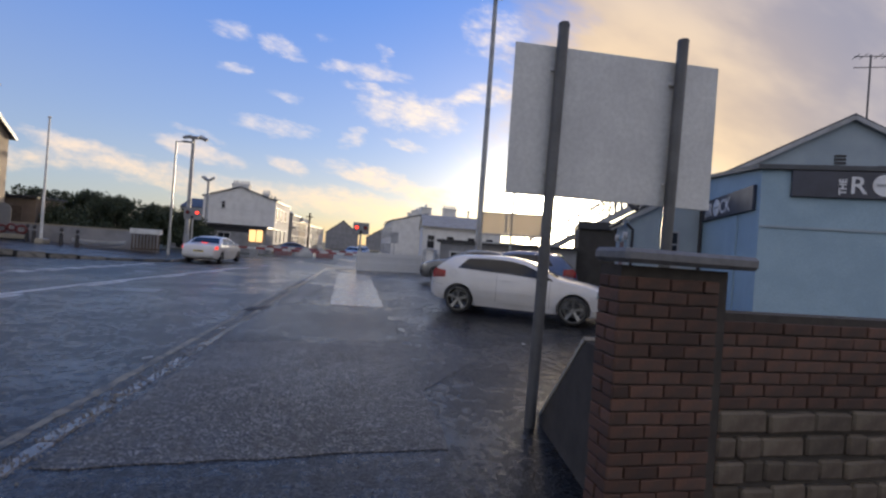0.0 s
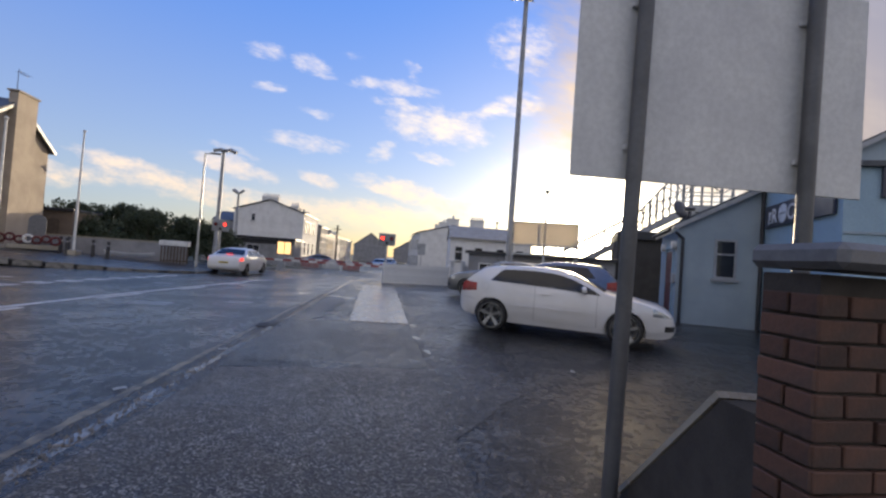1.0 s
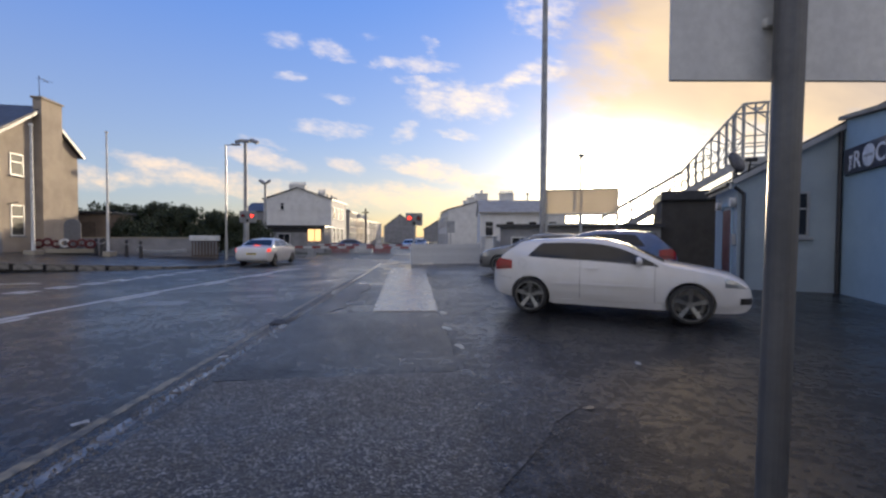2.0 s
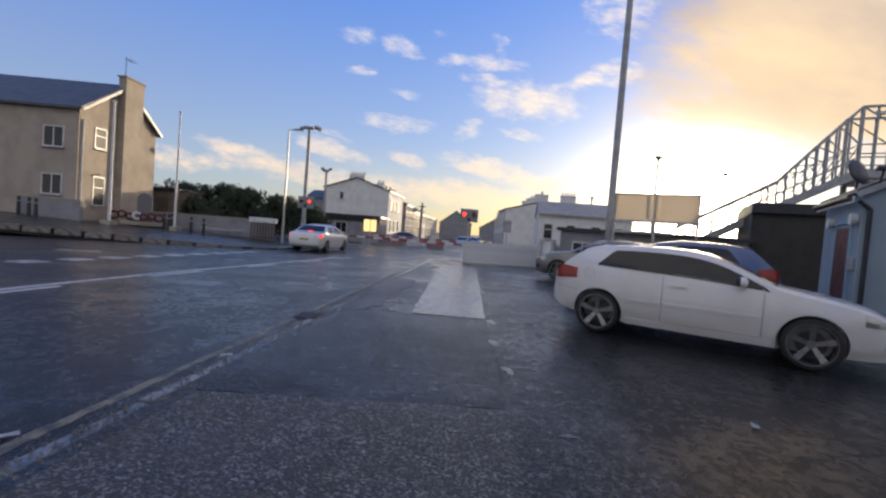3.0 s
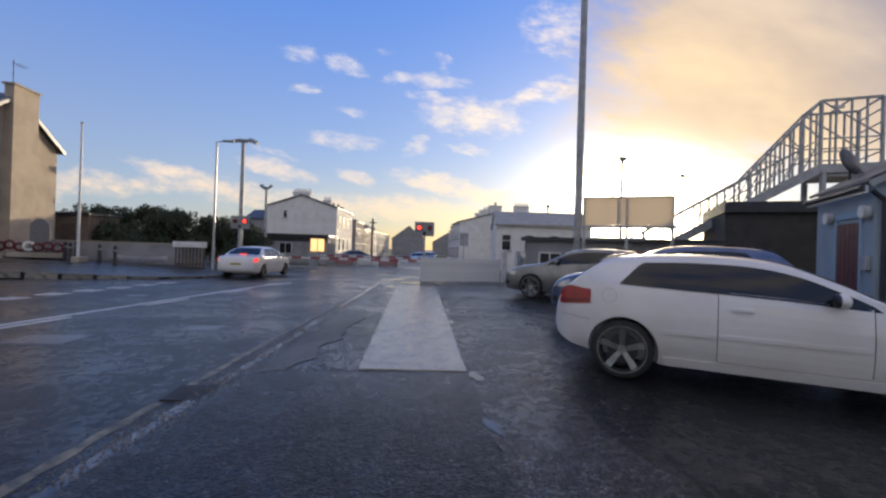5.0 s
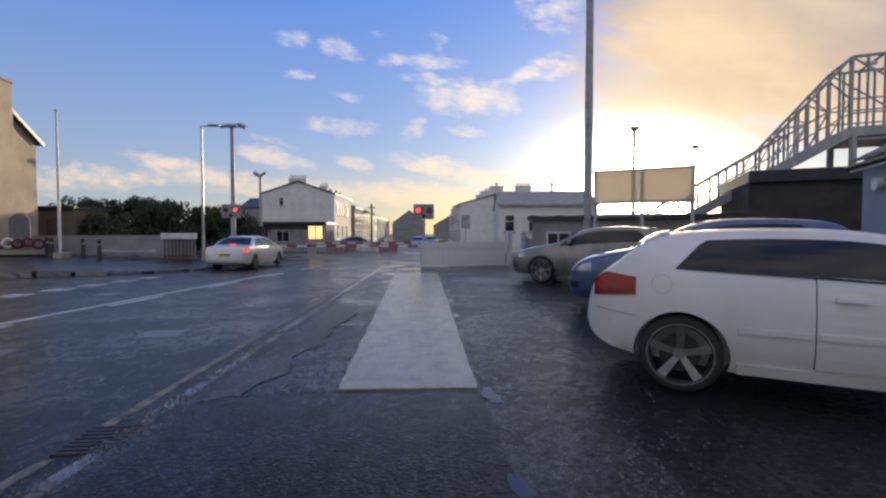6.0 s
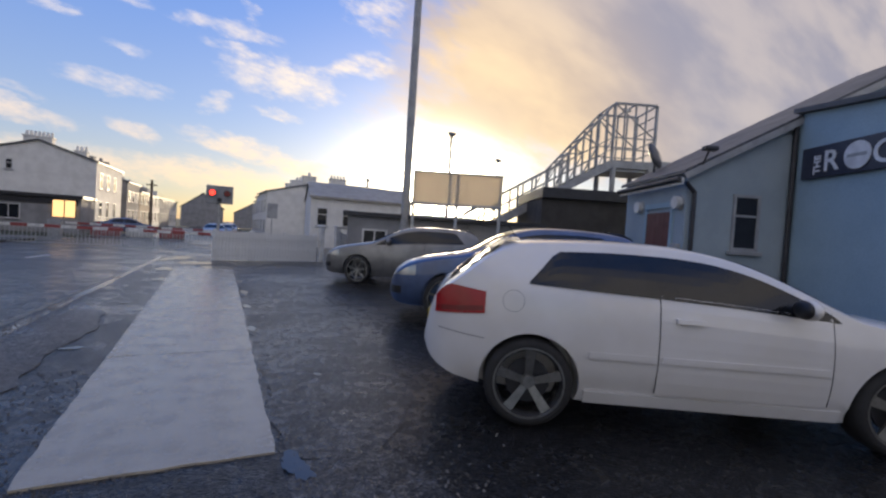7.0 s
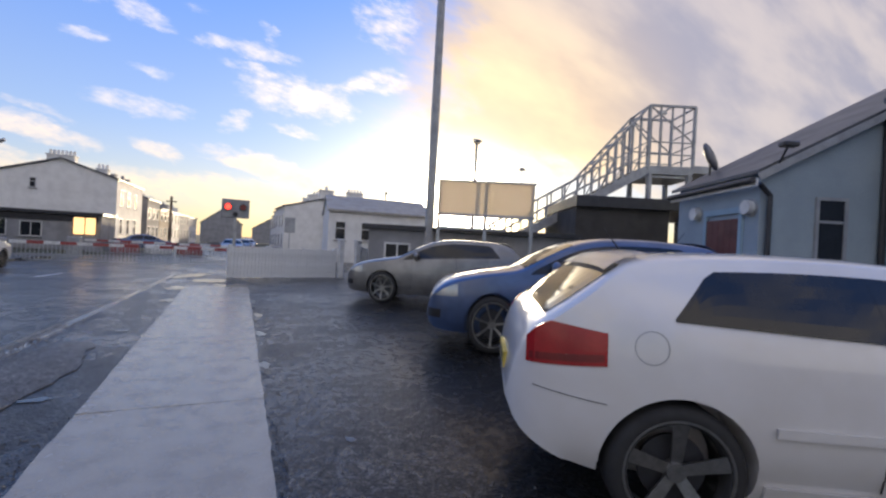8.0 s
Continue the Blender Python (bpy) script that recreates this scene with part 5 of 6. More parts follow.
def flag_pole(x, y, z0, top, r, label):
    ob = thing("flag_pole", (x, y, z0), 0, label, "flagpole", "flagpoles by the memorial")
    part("pole", new_rod((0, 0, -0.2), (0, 0, top - z0), r, r * 0.55, 12), WHITE_PAINT, ob)
    part("truck", ball(bmesh.new(), (0, 0, top - z0), r * 1.1), WHITE_PAINT, ob)
    part("foot", new_box(-0.3, -0.3, -0.2, 0.3, 0.3, 0.10, bevel=0.03), CONCRETE, ob)


flag_pole(-17.02, 29.95, 0.36, 7.1, 0.075, "slim white flagpole on a concrete foot")
flag_pole(-19.9, 28.6, 0.45, 7.1, 0.09, "stout white flagpole in front of the house")
p = thing("telegraph_pole", (-6.6, 66, -0.4), 0, "brown wooden telegraph pole beside the road", "pole")
part("pole", new_rod((0, 0, -0.2), (0, 0, 5.6), 0.16, 0.12), TIMBER, p)
part("cross_arm", new_box(-0.5, -0.06, 5.0, 0.5, 0.06, 5.12), TIMBER, p)

# ---- memorial ----
m = thing("memorial_stone", (-19.3, 30.5, 0.45), 30, "arched dark granite memorial stone on a stepped base", "memorial")
bm = bmesh.new()
pts = [(-0.38, 0.3)] + [(0.38 * math.cos(math.pi * (1 - k / 12)), 1.45 + 0.38 * math.sin(math.pi * k / 12)) for k in range(13)] + [(0.38, 0.3)]
lo = [bm.verts.new((x, -0.1, z)) for x, z in pts]
hi = [bm.verts.new((x, 0.1, z)) for x, z in pts]
bm.faces.new(lo)
bm.faces.new(hi[::-1])
for i in range(len(pts)):
    k = (i + 1) % len(pts)
    bm.faces.new((lo[i], hi[i], hi[k], lo[k]))
part("stone", bm, STONE, m)
part("step", new_box(-0.7, -0.45, 0.15, 0.7, 0.45, 0.298, bevel=0.02), STONE, m)
part("step", new_box(-1.1, -0.8, -0.1, 1.1, 0.8, 0.148, bevel=0.02), CONCRETE, m)


def wreath(x, y, z, r, mat, label):
    ob = thing("wreath", (x, y, z), 30, label, "wreath", "wreaths at the memorial")
    bm = bmesh.new()
    rnd = random.Random(int(x * 100))
    for i in range(16):
        a = i / 16 * math.tau
        ball(bm, (r * math.cos(a), rnd.uniform(-0.03, 0.03), r * math.sin(a)), r * 0.34, u=7, v=5)
    part("flower_ring", bm, mat, ob)
    part("stand", new_rod((0, 0.03, -r * 1.1), (0, 0.2, r * 0.9), 0.012, seg=6), DARK_METAL, ob)


for i, (dx, dz, r, mt) in enumerate(((-1.15, 0.02, 0.20, 0), (-0.75, 0.1, 0.18, 0), (-0.35, 0.0, 0.17, 0), (0.02, 0.05, 0.19, 1), (0.4, 0.0, 0.18, 0), (0.8, 0.08, 0.17, 0), (1.2, 0.0, 0.20, 0))):
    wreath(-19.1 + dx * 0.87 * 1.2, 29.6 + dx * 0.5 * 0.3, 0.86 + dz, r, (FLOWER, WHITE_PAINT)[mt], ("red poppy wreath leaning on the memorial", "white wreath leaning on the memorial")[mt])


def bollard(x, y):
    ob = thing("bollard", (x, y, rise(x, y) + 0.05), 0, "black cast iron bollard with a pale band", "bollard", "bollards by the memorial")
    part("shaft", new_rod((0, 0, -0.1), (0, 0, 0.85), 0.10, 0.075, 12), DARK_METAL, ob)
    part("band", new_rod((0, 0, 0.70), (0, 0, 0.76), 0.088, 0.086, 12), GREY_PAINT, ob)
    part("head", ball(bmesh.new(), (0, 0, 0.90), 0.085), DARK_METAL, ob)


for x, y in ((-16.3, 30.4), (-17.9, 30.3), (-18.35, 31.6), (-17.2, 29.7), (-15.4, 30.2), (-20.4, 29.2), (-23.2, 27.2), (-23.9, 27.3), (-22.6, 27.0)):
    bollard(x, y)

# ---- low wall behind the memorial ----
for (x0, y0), (x1, y1), h in (((-36, 27.6), (-21.0, 27.9), 0.95), ((-21.0, 32.8), (-12.6, 33.4), 1.1)):
    length = math.hypot(x1 - x0, y1 - y0)
    w = tagged(new("low_wall"), "low grey rendered wall along the pavement", "wall", "", "structure")
    w.matrix_world = pose(x0, y0, rise((x0 + x1) / 2, y0), 0, 0, math.degrees(math.atan2(y1 - y0, x1 - x0)))
    part("wall_body", new_box(0, 0, -0.6, length, 0.22, h), GREY_RENDER, w)
    part("coping", new_box(-0.03, -0.03, h + 0.003, length + 0.03, 0.25, h + 0.08, bevel=0.01), CONCRETE, w)
bt = thing("upturned_boat", (-14.9, 31.4, rise(-14.9, 31.4) + 0.1), 10, "small white rowing boat planter by the wall", "boat")
bm = bmesh.new()
rings = []
for i in range(13):
    f = i / 12 * 2 - 1
    hw = 0.5 * (1 - f ** 2) ** 0.6 + 0.01
    rings.append([bm.verts.new((f * 1.3, hw * math.cos(a), 0.05 + 0.32 * (1 - 0.8 * abs(math.sin(a)) * (1 - 0.2 * f * f)) + 0.1 * f * f)) for a in [math.pi * k / 8 + math.pi for k in range(9)]])
for a, b in zip(rings, rings[1:]):
    for k in range(8):
        bm.faces.new((a[k], a[k + 1], b[k + 1], b[k]))
bmesh.ops.solidify(bm, geom=bm.faces[:], thickness=0.03)
part("hull", bm, WHITE_PAINT, bt)
sb = thing("notice_shelter", (-12.95, 32.6, -0.05), 4, "pale sloping board on a dark slatted stand", "notice board")
part("board", new_box(-0.82, -0.25, 1.10, 0.82, 0.25, 1.42, bevel=0.02), WHITE_PAINT, sb)
part("lower_rail", new_box(-0.78, -0.03, 0.12, 0.78, 0.03, 0.20), TIMBER, sb)
for i in range(9):
    x = -0.74 + i * 0.185
    part("slat", new_box(x - 0.035, -0.02, -0.1, x + 0.035, 0.02, 1.098), TIMBER, sb)

# ---- house by the memorial ----
hs = gable_house("corner_house", (-21.5, 28.15), 96, 6.9, 14.0, 6.62, 8.75, CREAM_RENDER, SLATE, "two-storey cream roughcast house with broad gable chimney", 0.3)
ch = part("chimney_breast", new_box(2.95, -0.45, -0.3, 4.7, -0.003, 9.25), CREAM_RENDER, hs)
part("chimney_cap", new_box(2.87, -0.53, 9.253, 4.78, 0.08, 9.35), CREAM_RENDER, ch)
bm = bmesh.new()
rod(bm, (3.2, -0.2, 9.35), (3.2, -0.2, 10.6), 0.02, seg=6)
rod(bm, (3.2, -0.2, 10.5), (4.0, -0.2, 10.45), 0.012, seg=6)
for k in range(4):
    rod(bm, (3.35 + k * 0.2, -0.45, 10.48), (3.35 + k * 0.2, 0.05, 10.48), 0.008, seg=6)
part("television_aerial", bm, DARK_METAL, hs)
window(hs, 1.65, -0.005, 4.6, 0.95, 1.2, pane_mat=DIM_PANE, bars=(1, 2))
window(hs, 1.65, -0.005, 1.3, 0.95, 1.7, pane_mat=DIM_PANE, bars=(1, 2))
part("barge_board", bar(bmesh.new(), (-0.2, -0.33, 6.47), (3.45, -0.33, 8.77), 0.03, 0.16), GREY_PAINT, hs)
part("barge_board", bar(bmesh.new(), (7.1, -0.33, 6.47), (3.45, -0.33, 8.77), 0.03, 0.2), GREY_PAINT, hs)
for y in (1.3, 5.0, 9.0):
    window(hs, -0.005, y, 4.35, 1.1, 1.15, "left", bars=(2, 1))
    window(hs, -0.005, y, 1.75, 1.1, 1.15, "left", bars=(2, 1))
part("downpipe", new_rod((0.25, -0.06, 0), (0.25, -0.06, 6.0), 0.045), WHITE_PAINT, hs)
part("wall_lamp", new_rod((1.0, -0.5, 3.1), (1.0, 0.0, 3.0), 0.02), DARK_METAL, hs)

# ---- outbuilding beyond the house ----
shed = thing("outbuilding", (-26.5, 36.6, 0.3), 3, "low brown rendered outbuilding with a flat felt roof", "outbuilding")
part("wall", new_box(0, 0, -0.4, 4.9, 3.2, 2.55), BROWN_RENDER, shed)
part("roof", new_box(-0.15, -0.2, 2.553, 5.05, 3.4, 2.75, bevel=0.02), DARK_METAL, shed)
part("door", new_box(3.3, -0.03, 0.0, 4.15, -0.004, 2.0), TIMBER, shed)

# ---- hedge ----


def shrub(x, y, z0, w, d, h, seed, label):
    """A leafy evergreen: stems and a crown of many small leaf clumps."""
    rnd = random.Random(seed)
    ob = thing("evergreen_shrub", (x, y, z0), 0, label, "shrub", "evergreen shrubs")
    bm = bmesh.new()
    for k in range(4):
        rod(bm, (rnd.uniform(-0.2, 0.2), 0, -0.2), (rnd.uniform(-w, w) * 0.4, rnd.uniform(-d, d) * 0.3, h * 0.7), 0.07, 0.02, 6)
    part("stem", bm, BARK, ob)
    vs, fs = [], []
    lumps = []
    for k in range(30):
        u = rnd.random() ** 0.8
        reach = math.sqrt(max(0.05, 1 - (u * 0.95) ** 2))
        lumps.append((Vector((rnd.uniform(-1, 1) * w * 0.55 * reach, rnd.uniform(-1, 1) * d * 0.4, h * (0.10 + 0.74 * u))), rnd.uniform(0.40, 0.72)))
    for k in range(6500):
        mid, size = rnd.choice(lumps)
        ray = Vector((rnd.gauss(0, 1), rnd.gauss(0, 1), rnd.gauss(0, 1))).normalized()
        c = mid + ray * size * rnd.uniform(0.55, 1.08)
        q = Euler((rnd.uniform(0, 6), rnd.uniform(0, 6), rnd.uniform(0, 6))).to_matrix()
        s = rnd.uniform(0.05, 0.13)
        b0 = len(vs)
        for px, py in ((-s, 0), (0, -s * 0.55), (s, 0), (0, s * 0.55)):
            vs.append(c + q @ Vector((px, py, 0)))
        fs.append((b0, b0 + 1, b0 + 2, b0 + 3))
    me = bpy.data.meshes.new("crown")
    me.from_pydata(vs, [], fs)
    me.materials.append(LEAF)
    o = new("crown", me)
    o.parent = ob


for i, (x, y, w, h) in enumerate(((-28.5, 44, 5, 3.6), (-25.2, 43, 5, 4.2), (-22.2, 44, 4.6, 4.4), (-19.6, 43, 4.2, 3.9), (-17.0, 44, 4.2, 3.6), (-14.9, 45, 3.6, 3.2), (-32, 44, 5, 3.4), (-20.8, 38.5, 3.2, 2.6), (-23.6, 38.5, 3.4, 2.9), (-26.8, 45.5, 5, 3.7), (-23.7, 45.5, 5, 4.3), (-20.9, 45.5, 4.6, 4.2), (-18.3, 45.5, 4.4, 3.6), (-15.9, 46, 4.2, 3.2), (-30.2, 45.5, 5, 3.4))):
    shrub(x, y, 0.1, w, 3.0, h, i + 1, "dark dense evergreen shrub behind the low wall")

# ---- station: footbridge stair, parapet panel, dark buildings ----
U = Vector((0.907, -0.421, 0))
V = Vector((0.421, 0.907, 0))


def foot_bridge():
    """An open steel stair in a caged frame, rising to the bridge's landing."""
    ob = thing("footbridge_stair", (0, 0, 0), 0, "galvanised steel footbridge stair in an open lattice cage", "footbridge")
    top = Vector((15.32, 23.57, 0))
    run, floor_hi, slope, wide = 6.2, 5.05, 0.60, 1.9

    def at(s, side, z):
        p = top - U * s + V * (wide * side)
        return (p.x, p.y, z)

    def floor_z(s):
        return floor_hi - slope * max(s, 0)

    def cage_z(s):
        return 7.58 if s <= 0 else max(floor_z(s) + 1.1, 7.58 - 1.22 * s)
    for side in (0, 1):
        bm = bmesh.new()
        bar(bm, at(-1.85, side, floor_hi - 0.1), at(0, side, floor_hi - 0.1), 0.12, 0.34)
        bar(bm, at(0, side, floor_hi - 0.1), at(run, side, floor_z(run) - 0.1), 0.12, 0.34)
        part("stringer", bm, GREY_PAINT, ob)
        bm = bmesh.new()
        bar(bm, at(-1.85, side, 7.58), at(0, side, 7.58), 0.09, 0.09)
        bar(bm, at(0, side, 7.58), at(2.4, side, cage_z(2.4)), 0.09, 0.09)
        bar(bm, at(2.4, side, cage_z(2.4)), at(run, side, floor_z(run) + 1.1), 0.06, 0.06)
        part("top_rail", bm, GREY_PAINT, ob)
        bm = bmesh.new()
        for dz in (0.55, 1.05):
            bar(bm, at(-1.85, side, floor_hi + dz), at(0, side, floor_hi + dz), 0.05, 0.05)
            bar(bm, at(0, side, floor_hi + dz), at(run, side, floor_z(run) + dz), 0.045, 0.045)
        part("hand_rail", bm, GREY_PAINT, ob)
        for s in (-1.85, -1.39, -0.93, -0.46, 0, 0.32, 0.64, 0.96, 1.28, 1.6, 1.92, 2.24, 2.8, 3.4, 4.0, 4.7, 5.4, 6.1):
            part("upright", bar(bmesh.new(), at(s, side, floor_z(s)), at(s, side, cage_z(s)), 0.10 if s in (0, -1.85) else 0.06, 0.10 if s in (0, -1.85) else 0.06), GREY_PAINT, ob)
        for k in range(5):
            s0, s1 = k * 0.64, k * 0.64 + 0.64
            part("brace", bar(bmesh.new(), at(s1, side, floor_z(s1)), at(s0, side, floor_z(s0) + 1.05), 0.04, 0.04), GREY_PAINT, ob)
            part("brace", bar(bmesh.new(), at(s0, side, floor_z(s0) + 1.05), at(s1, side, cage_z(s1)), 0.05, 0.05), GREY_PAINT, ob)
        part("brace", bar(bmesh.new(), at(-1.85, side, floor_hi + 1.05), at(0, side, 7.58), 0.05, 0.05), GREY_PAINT, ob)
    for s in (-1.85, -0.9, 0, 0.6, 1.2, 1.8, 2.4):
        part("cross_bar", bar(bmesh.new(), at(s, 0, cage_z(s)), at(s, 1, cage_z(s)), 0.06, 0.06), GREY_PAINT, ob)
    for s in (-1.85, 0):
        for dz in (0.5, 1.0, 1.6, 2.1):
            part("cross_bar", bar(bmesh.new(), at(s, 0, floor_hi + dz), at(s, 1, floor_hi + dz), 0.045, 0.045), GREY_PAINT, ob) if s < -1 else None
    for k in range(int(run / 0.28)):
        s = 0.14 + k * 0.28
        bm = bmesh.new()
        a, b = Vector(at(s, 0, floor_z(s))), Vector(at(s, 1, floor_z(s)))
        bar(bm, a, b, 0.28, 0.04)
        part("tread", bm, DARK_METAL, ob)
    bm = bmesh.new()
    bar(bm, at(-0.95, 0, floor_hi - 0.02), at(-0.95, 1, floor_hi - 0.02), 1.9, 0.06)
    part("landing_deck", bm, DARK_METAL, ob)
    part("under_panel", bar(bmesh.new(), at(-0.95, 0.02, floor_hi - 0.35), at(-0.95, 0.98, floor_hi - 0.35), 1.9, 0.1), GREY_PAINT, ob)
    for s, side in ((-1.7, 0), (-0.1, 0), (-1.7, 1), (-0.1, 1)):
        part("column", bar(bmesh.new(), at(s, side, -0.1), at(s, side, floor_hi - 0.27), 0.16, 0.16), GREY_PAINT, ob)
    part("lamp", new_box(15.7, 23.4, 7.3, 16.1, 23.55, 7.4), WHITE_PAINT, ob)
    bm = bmesh.new()
    bar(bm, at(-1.87, 0.5, 5.05), at(-14, 0.5, 5.05), 1.9, 0.3)
    part("bridge_deck", bm, GREY_PAINT, ob)


foot_bridge()


def parapet_panel():
    a, b = Vector((5.97, 23.3, 0)), Vector((8.70, 21.97, 0))
    ob = thing("hoarding_panel", (a.x, a.y, 0), math.degrees(math.atan2(b.y - a.y, b.x - a.x)), "pale translucent sheet hoarding raised on steel posts", "hoarding")
    n = 5
    length = (b - a).length
    for i in range(n):
        part("panel", new_box(i * length / n, 0.0, 2.428, (i + 1) * length / n, 0.012, 3.417), HOARD, ob)
    part("top_rail", new_box(-0.03, -0.04, 3.42, length + 0.03, 0.05, 3.48), GALV, ob)
    part("bottom_rail", new_box(-0.03, -0.03, 2.33, length + 0.03, 0.04, 2.425), GALV, ob)
    for x in (0.05, length * 0.5, length - 0.05):
        part("post", new_box(x - 0.05, 0.052, -0.1, x + 0.05, 0.15, 3.4), GALV, ob)
    part("strut", bar(bmesh.new(), (length * 0.5, 0.1, 1.9), (length * 0.5 + 0.8, 0.1, 2.4), 0.05, 0.05), GALV, ob)
    part("low_rail", new_box(0, 0.04, 1.92, length * 0.72, 0.08, 2.0), GALV, ob)


parapet_panel()


def station_building():
    """A dark low building under the stair, with an open bay."""
    o = Vector((8.9, 23.3, 0))
    ob = thing("station_building", (o.x, o.y, 0), -24.9, "dark flat-roofed station building below the footbridge", "building")
    part("wall", new_box(-5.0, 0.0, -0.3, 2.1, 5.0, 1.85), GREY_RENDER, ob)
    part("roof", new_box(-5.15, -0.2, 1.853, 2.25, 5.2, 2.0), DARK_METAL, ob)
    part("wall", new_box(2.15, 0.3, -0.3, 5.4, 5.0, 3.0), DARK_BOARD, ob)
    part("roof", new_box(2.1, 0.1, 3.003, 8.4, 5.2, 3.4, bevel=0.02), DARK_METAL, ob)
    part("wall", new_box(8.0, 0.3, -0.3, 8.4, 5.0, 3.0), DARK_BOARD, ob)
    part("counter", new_box(5.45, 0.4, 0.9, 7.95, 0.7, 1.15), GREY_PAINT, ob)
    part("post", new_box(6.0, 0.3, -0.3, 6.2, 0.5, 3.0), GREY_PAINT, ob)
    for x in (-4.0, -2.2):
        window(ob, x, -0.005, 0.5, 0.9, 0.9, bars=(2, 1))


station_building()

# ---- terraces beyond the crossing ----


def terrace_house(name, at, turn, w, d, eave, ridge, mat, label, floors, cols, pots, side="right", ridge_across=False, stack=None):
    ob = gable_house(name, at, turn, w, d, eave, ridge, mat, SLATE, label, 0.2, ridge_across)
    for f in range(floors):
        for c in range(cols):
            window(ob, w * (c + 0.5) / cols, -0.006, 0.6 + f * 2.2, 0.95, 1.3, bars=(1, 2))
    if pots:
        for x in (stack or (0.35, w - 0.35)):
            chimney(ob, x, d / 2, ridge - 0.5, ridge + 0.9, 0.7, 1.5, 3, mat)
    return ob


# end house with its gable to the crossing
eh = gable_house("end_terrace_house", (-18.6, 60.5), -2, 8.4, 9.5, 5.9, 7.3, WHITE_RENDER, SLATE, "tall white rendered end terrace house with big chimney", 0.15)
chimney(eh, 4.1, 0.55, 6.4, 7.6, 2.0, 0.8, 7, WHITE_RENDER)
chimney(eh, 7.0, 1.0, 5.9, 6.75, 0.9, 0.7, 3, WHITE_RENDER)
chimney(eh, 2.5, 5.0, 6.2, 7.3, 0.8, 0.8, 2, WHITE_RENDER)
window(eh, 2.3, -0.006, 4.6, 0.5, 0.9, bars=(1, 2))
for y in (1.6, 4.0, 6.6):
    for z in (0.9, 3.6):
        window(eh, 8.41, y, z, 1.0, 1.5, "right", bars=(1, 2))
wing = gable_house("rear_wing", (-21.4, 61.5), -2, 4.0, 6.0, 4.4, 5.6, GREY_RENDER, SLATE, "lower grey slated wing beside the end terrace", 0.15, False)
shop = thing("corner_shop", (-20.5, 56.5, -0.35), -2, "dark flat-roofed corner shop with a lit window", "shop")
part("wall", new_box(0, 0, -0.2, 10.2, 3.6, 2.7), GREY_RENDER, shop)
part("roof", new_box(-0.2, -0.35, 2.703, 10.4, 3.8, 2.95), DARK_METAL, shop)
part("fascia", new_box(0.2, -0.08, 2.15, 10.0, -0.004, 2.65), DARK_METAL, shop)
part("shop_window", new_box(8.3, -0.12, 1.15, 9.9, -0.084, 2.5), SHOP_GLOW, shop, "warmly lit shop window")
for x in (8.3, 9.1, 9.85):
    part("mullion", new_box(x, -0.15, 1.1, x + 0.07, -0.122, 2.55), DARK_METAL, shop)
for x in (1.2, 3.4, 5.6):
    window(shop, x, -0.006, 0.8, 1.4, 1.2, bars=(2, 1))

# left terrace, fronts to the road
rows_left = [(71.0, 6.0, 5.0, 6.5, GREY_RENDER), (77.5, 6.5, 4.3, 5.4, CREAM_RENDER), (84.4, 7.0, 4.2, 5.2, WHITE_RENDER), (92, 8, 4.2, 5.0, GREY_RENDER), (101, 8, 4.2, 5.0, WHITE_RENDER)]
for y, w, e, r, mt in rows_left:
    terrace_house("terrace_house", (-9.6 + 0.05 * (y - 70), y), 87, w, 8.0, e, r, mt, "rendered terrace house with slate roof along the road", 2, 3, 1)
# gabled house that closes the view, and roofs further on
gable_house("far_house", (-7.5, 118), 5, 8.0, 9.0, 3.9, 7.0, GREY_RENDER, SLATE, "grey gabled house at the bend of the road", 0.2)
gable_house("far_house", (3.0, 140), -5, 9.0, 9.0, 3.6, 6.4, GREY_RENDER, SLATE, "far grey gabled house at the end of the road", 0.2)
gable_house("far_house", (13.0, 150), 0, 12.0, 9.0, 3.6, 6.0, CREAM_RENDER, SLATE, "far cream house at the end of the road", 0.2, False)

# right terrace
for k, (y, w, e, r) in enumerate(((62, 7.5, 4.9, 6.1), (70, 7.0, 4.9, 6.3), (77.3, 7.0, 4.6, 6.0), (84.6, 7, 4.4, 5.8))):
    terrace_house("terrace_house", (4.2 + 0.03 * (y - 62), y + w), -87, w, 9.0, e, r, WHITE_RENDER, "white rendered terrace house with slate roof across the road", 2, 3, 1)
bigc = gable_house("tall_terrace_house", (9.0, 61.5), 0, 8.0, 8.0, 4.6, 6.0, WHITE_RENDER, SLATE, "white rendered terrace house with a wide chimney stack", 0.15, False)
chimney(bigc, 4.0, 4.0, 5.6, 7.35, 1.9, 0.8, 5, WHITE_RENDER)
low = gable_house("station_cottage", (5.4, 39.2), -6, 6.8, 6.0, 3.3, 4.4, WHITE_RENDER, HAZED_SLATE, "long low white cottage with slate roof by the railway", 0.2, False)
for x in (0.75, 2.4, 4.2, 5.8):
    window(low, x, -0.006, 1.45, 0.7, 1.2, bars=(1, 2))
notice = thing("notice_sign", (3.0, 38.5, -0.3), 0, "small pale blue notice on a post", "sign")
part("post", new_rod((0, 0, -0.2), (0, 0, 2.2), 0.035), GALV, notice)
part("panel", new_box(-0.3, -0.06, 2.0, 0.3, -0.038, 2.9, bevel=0.01), GREY_PAINT, notice)

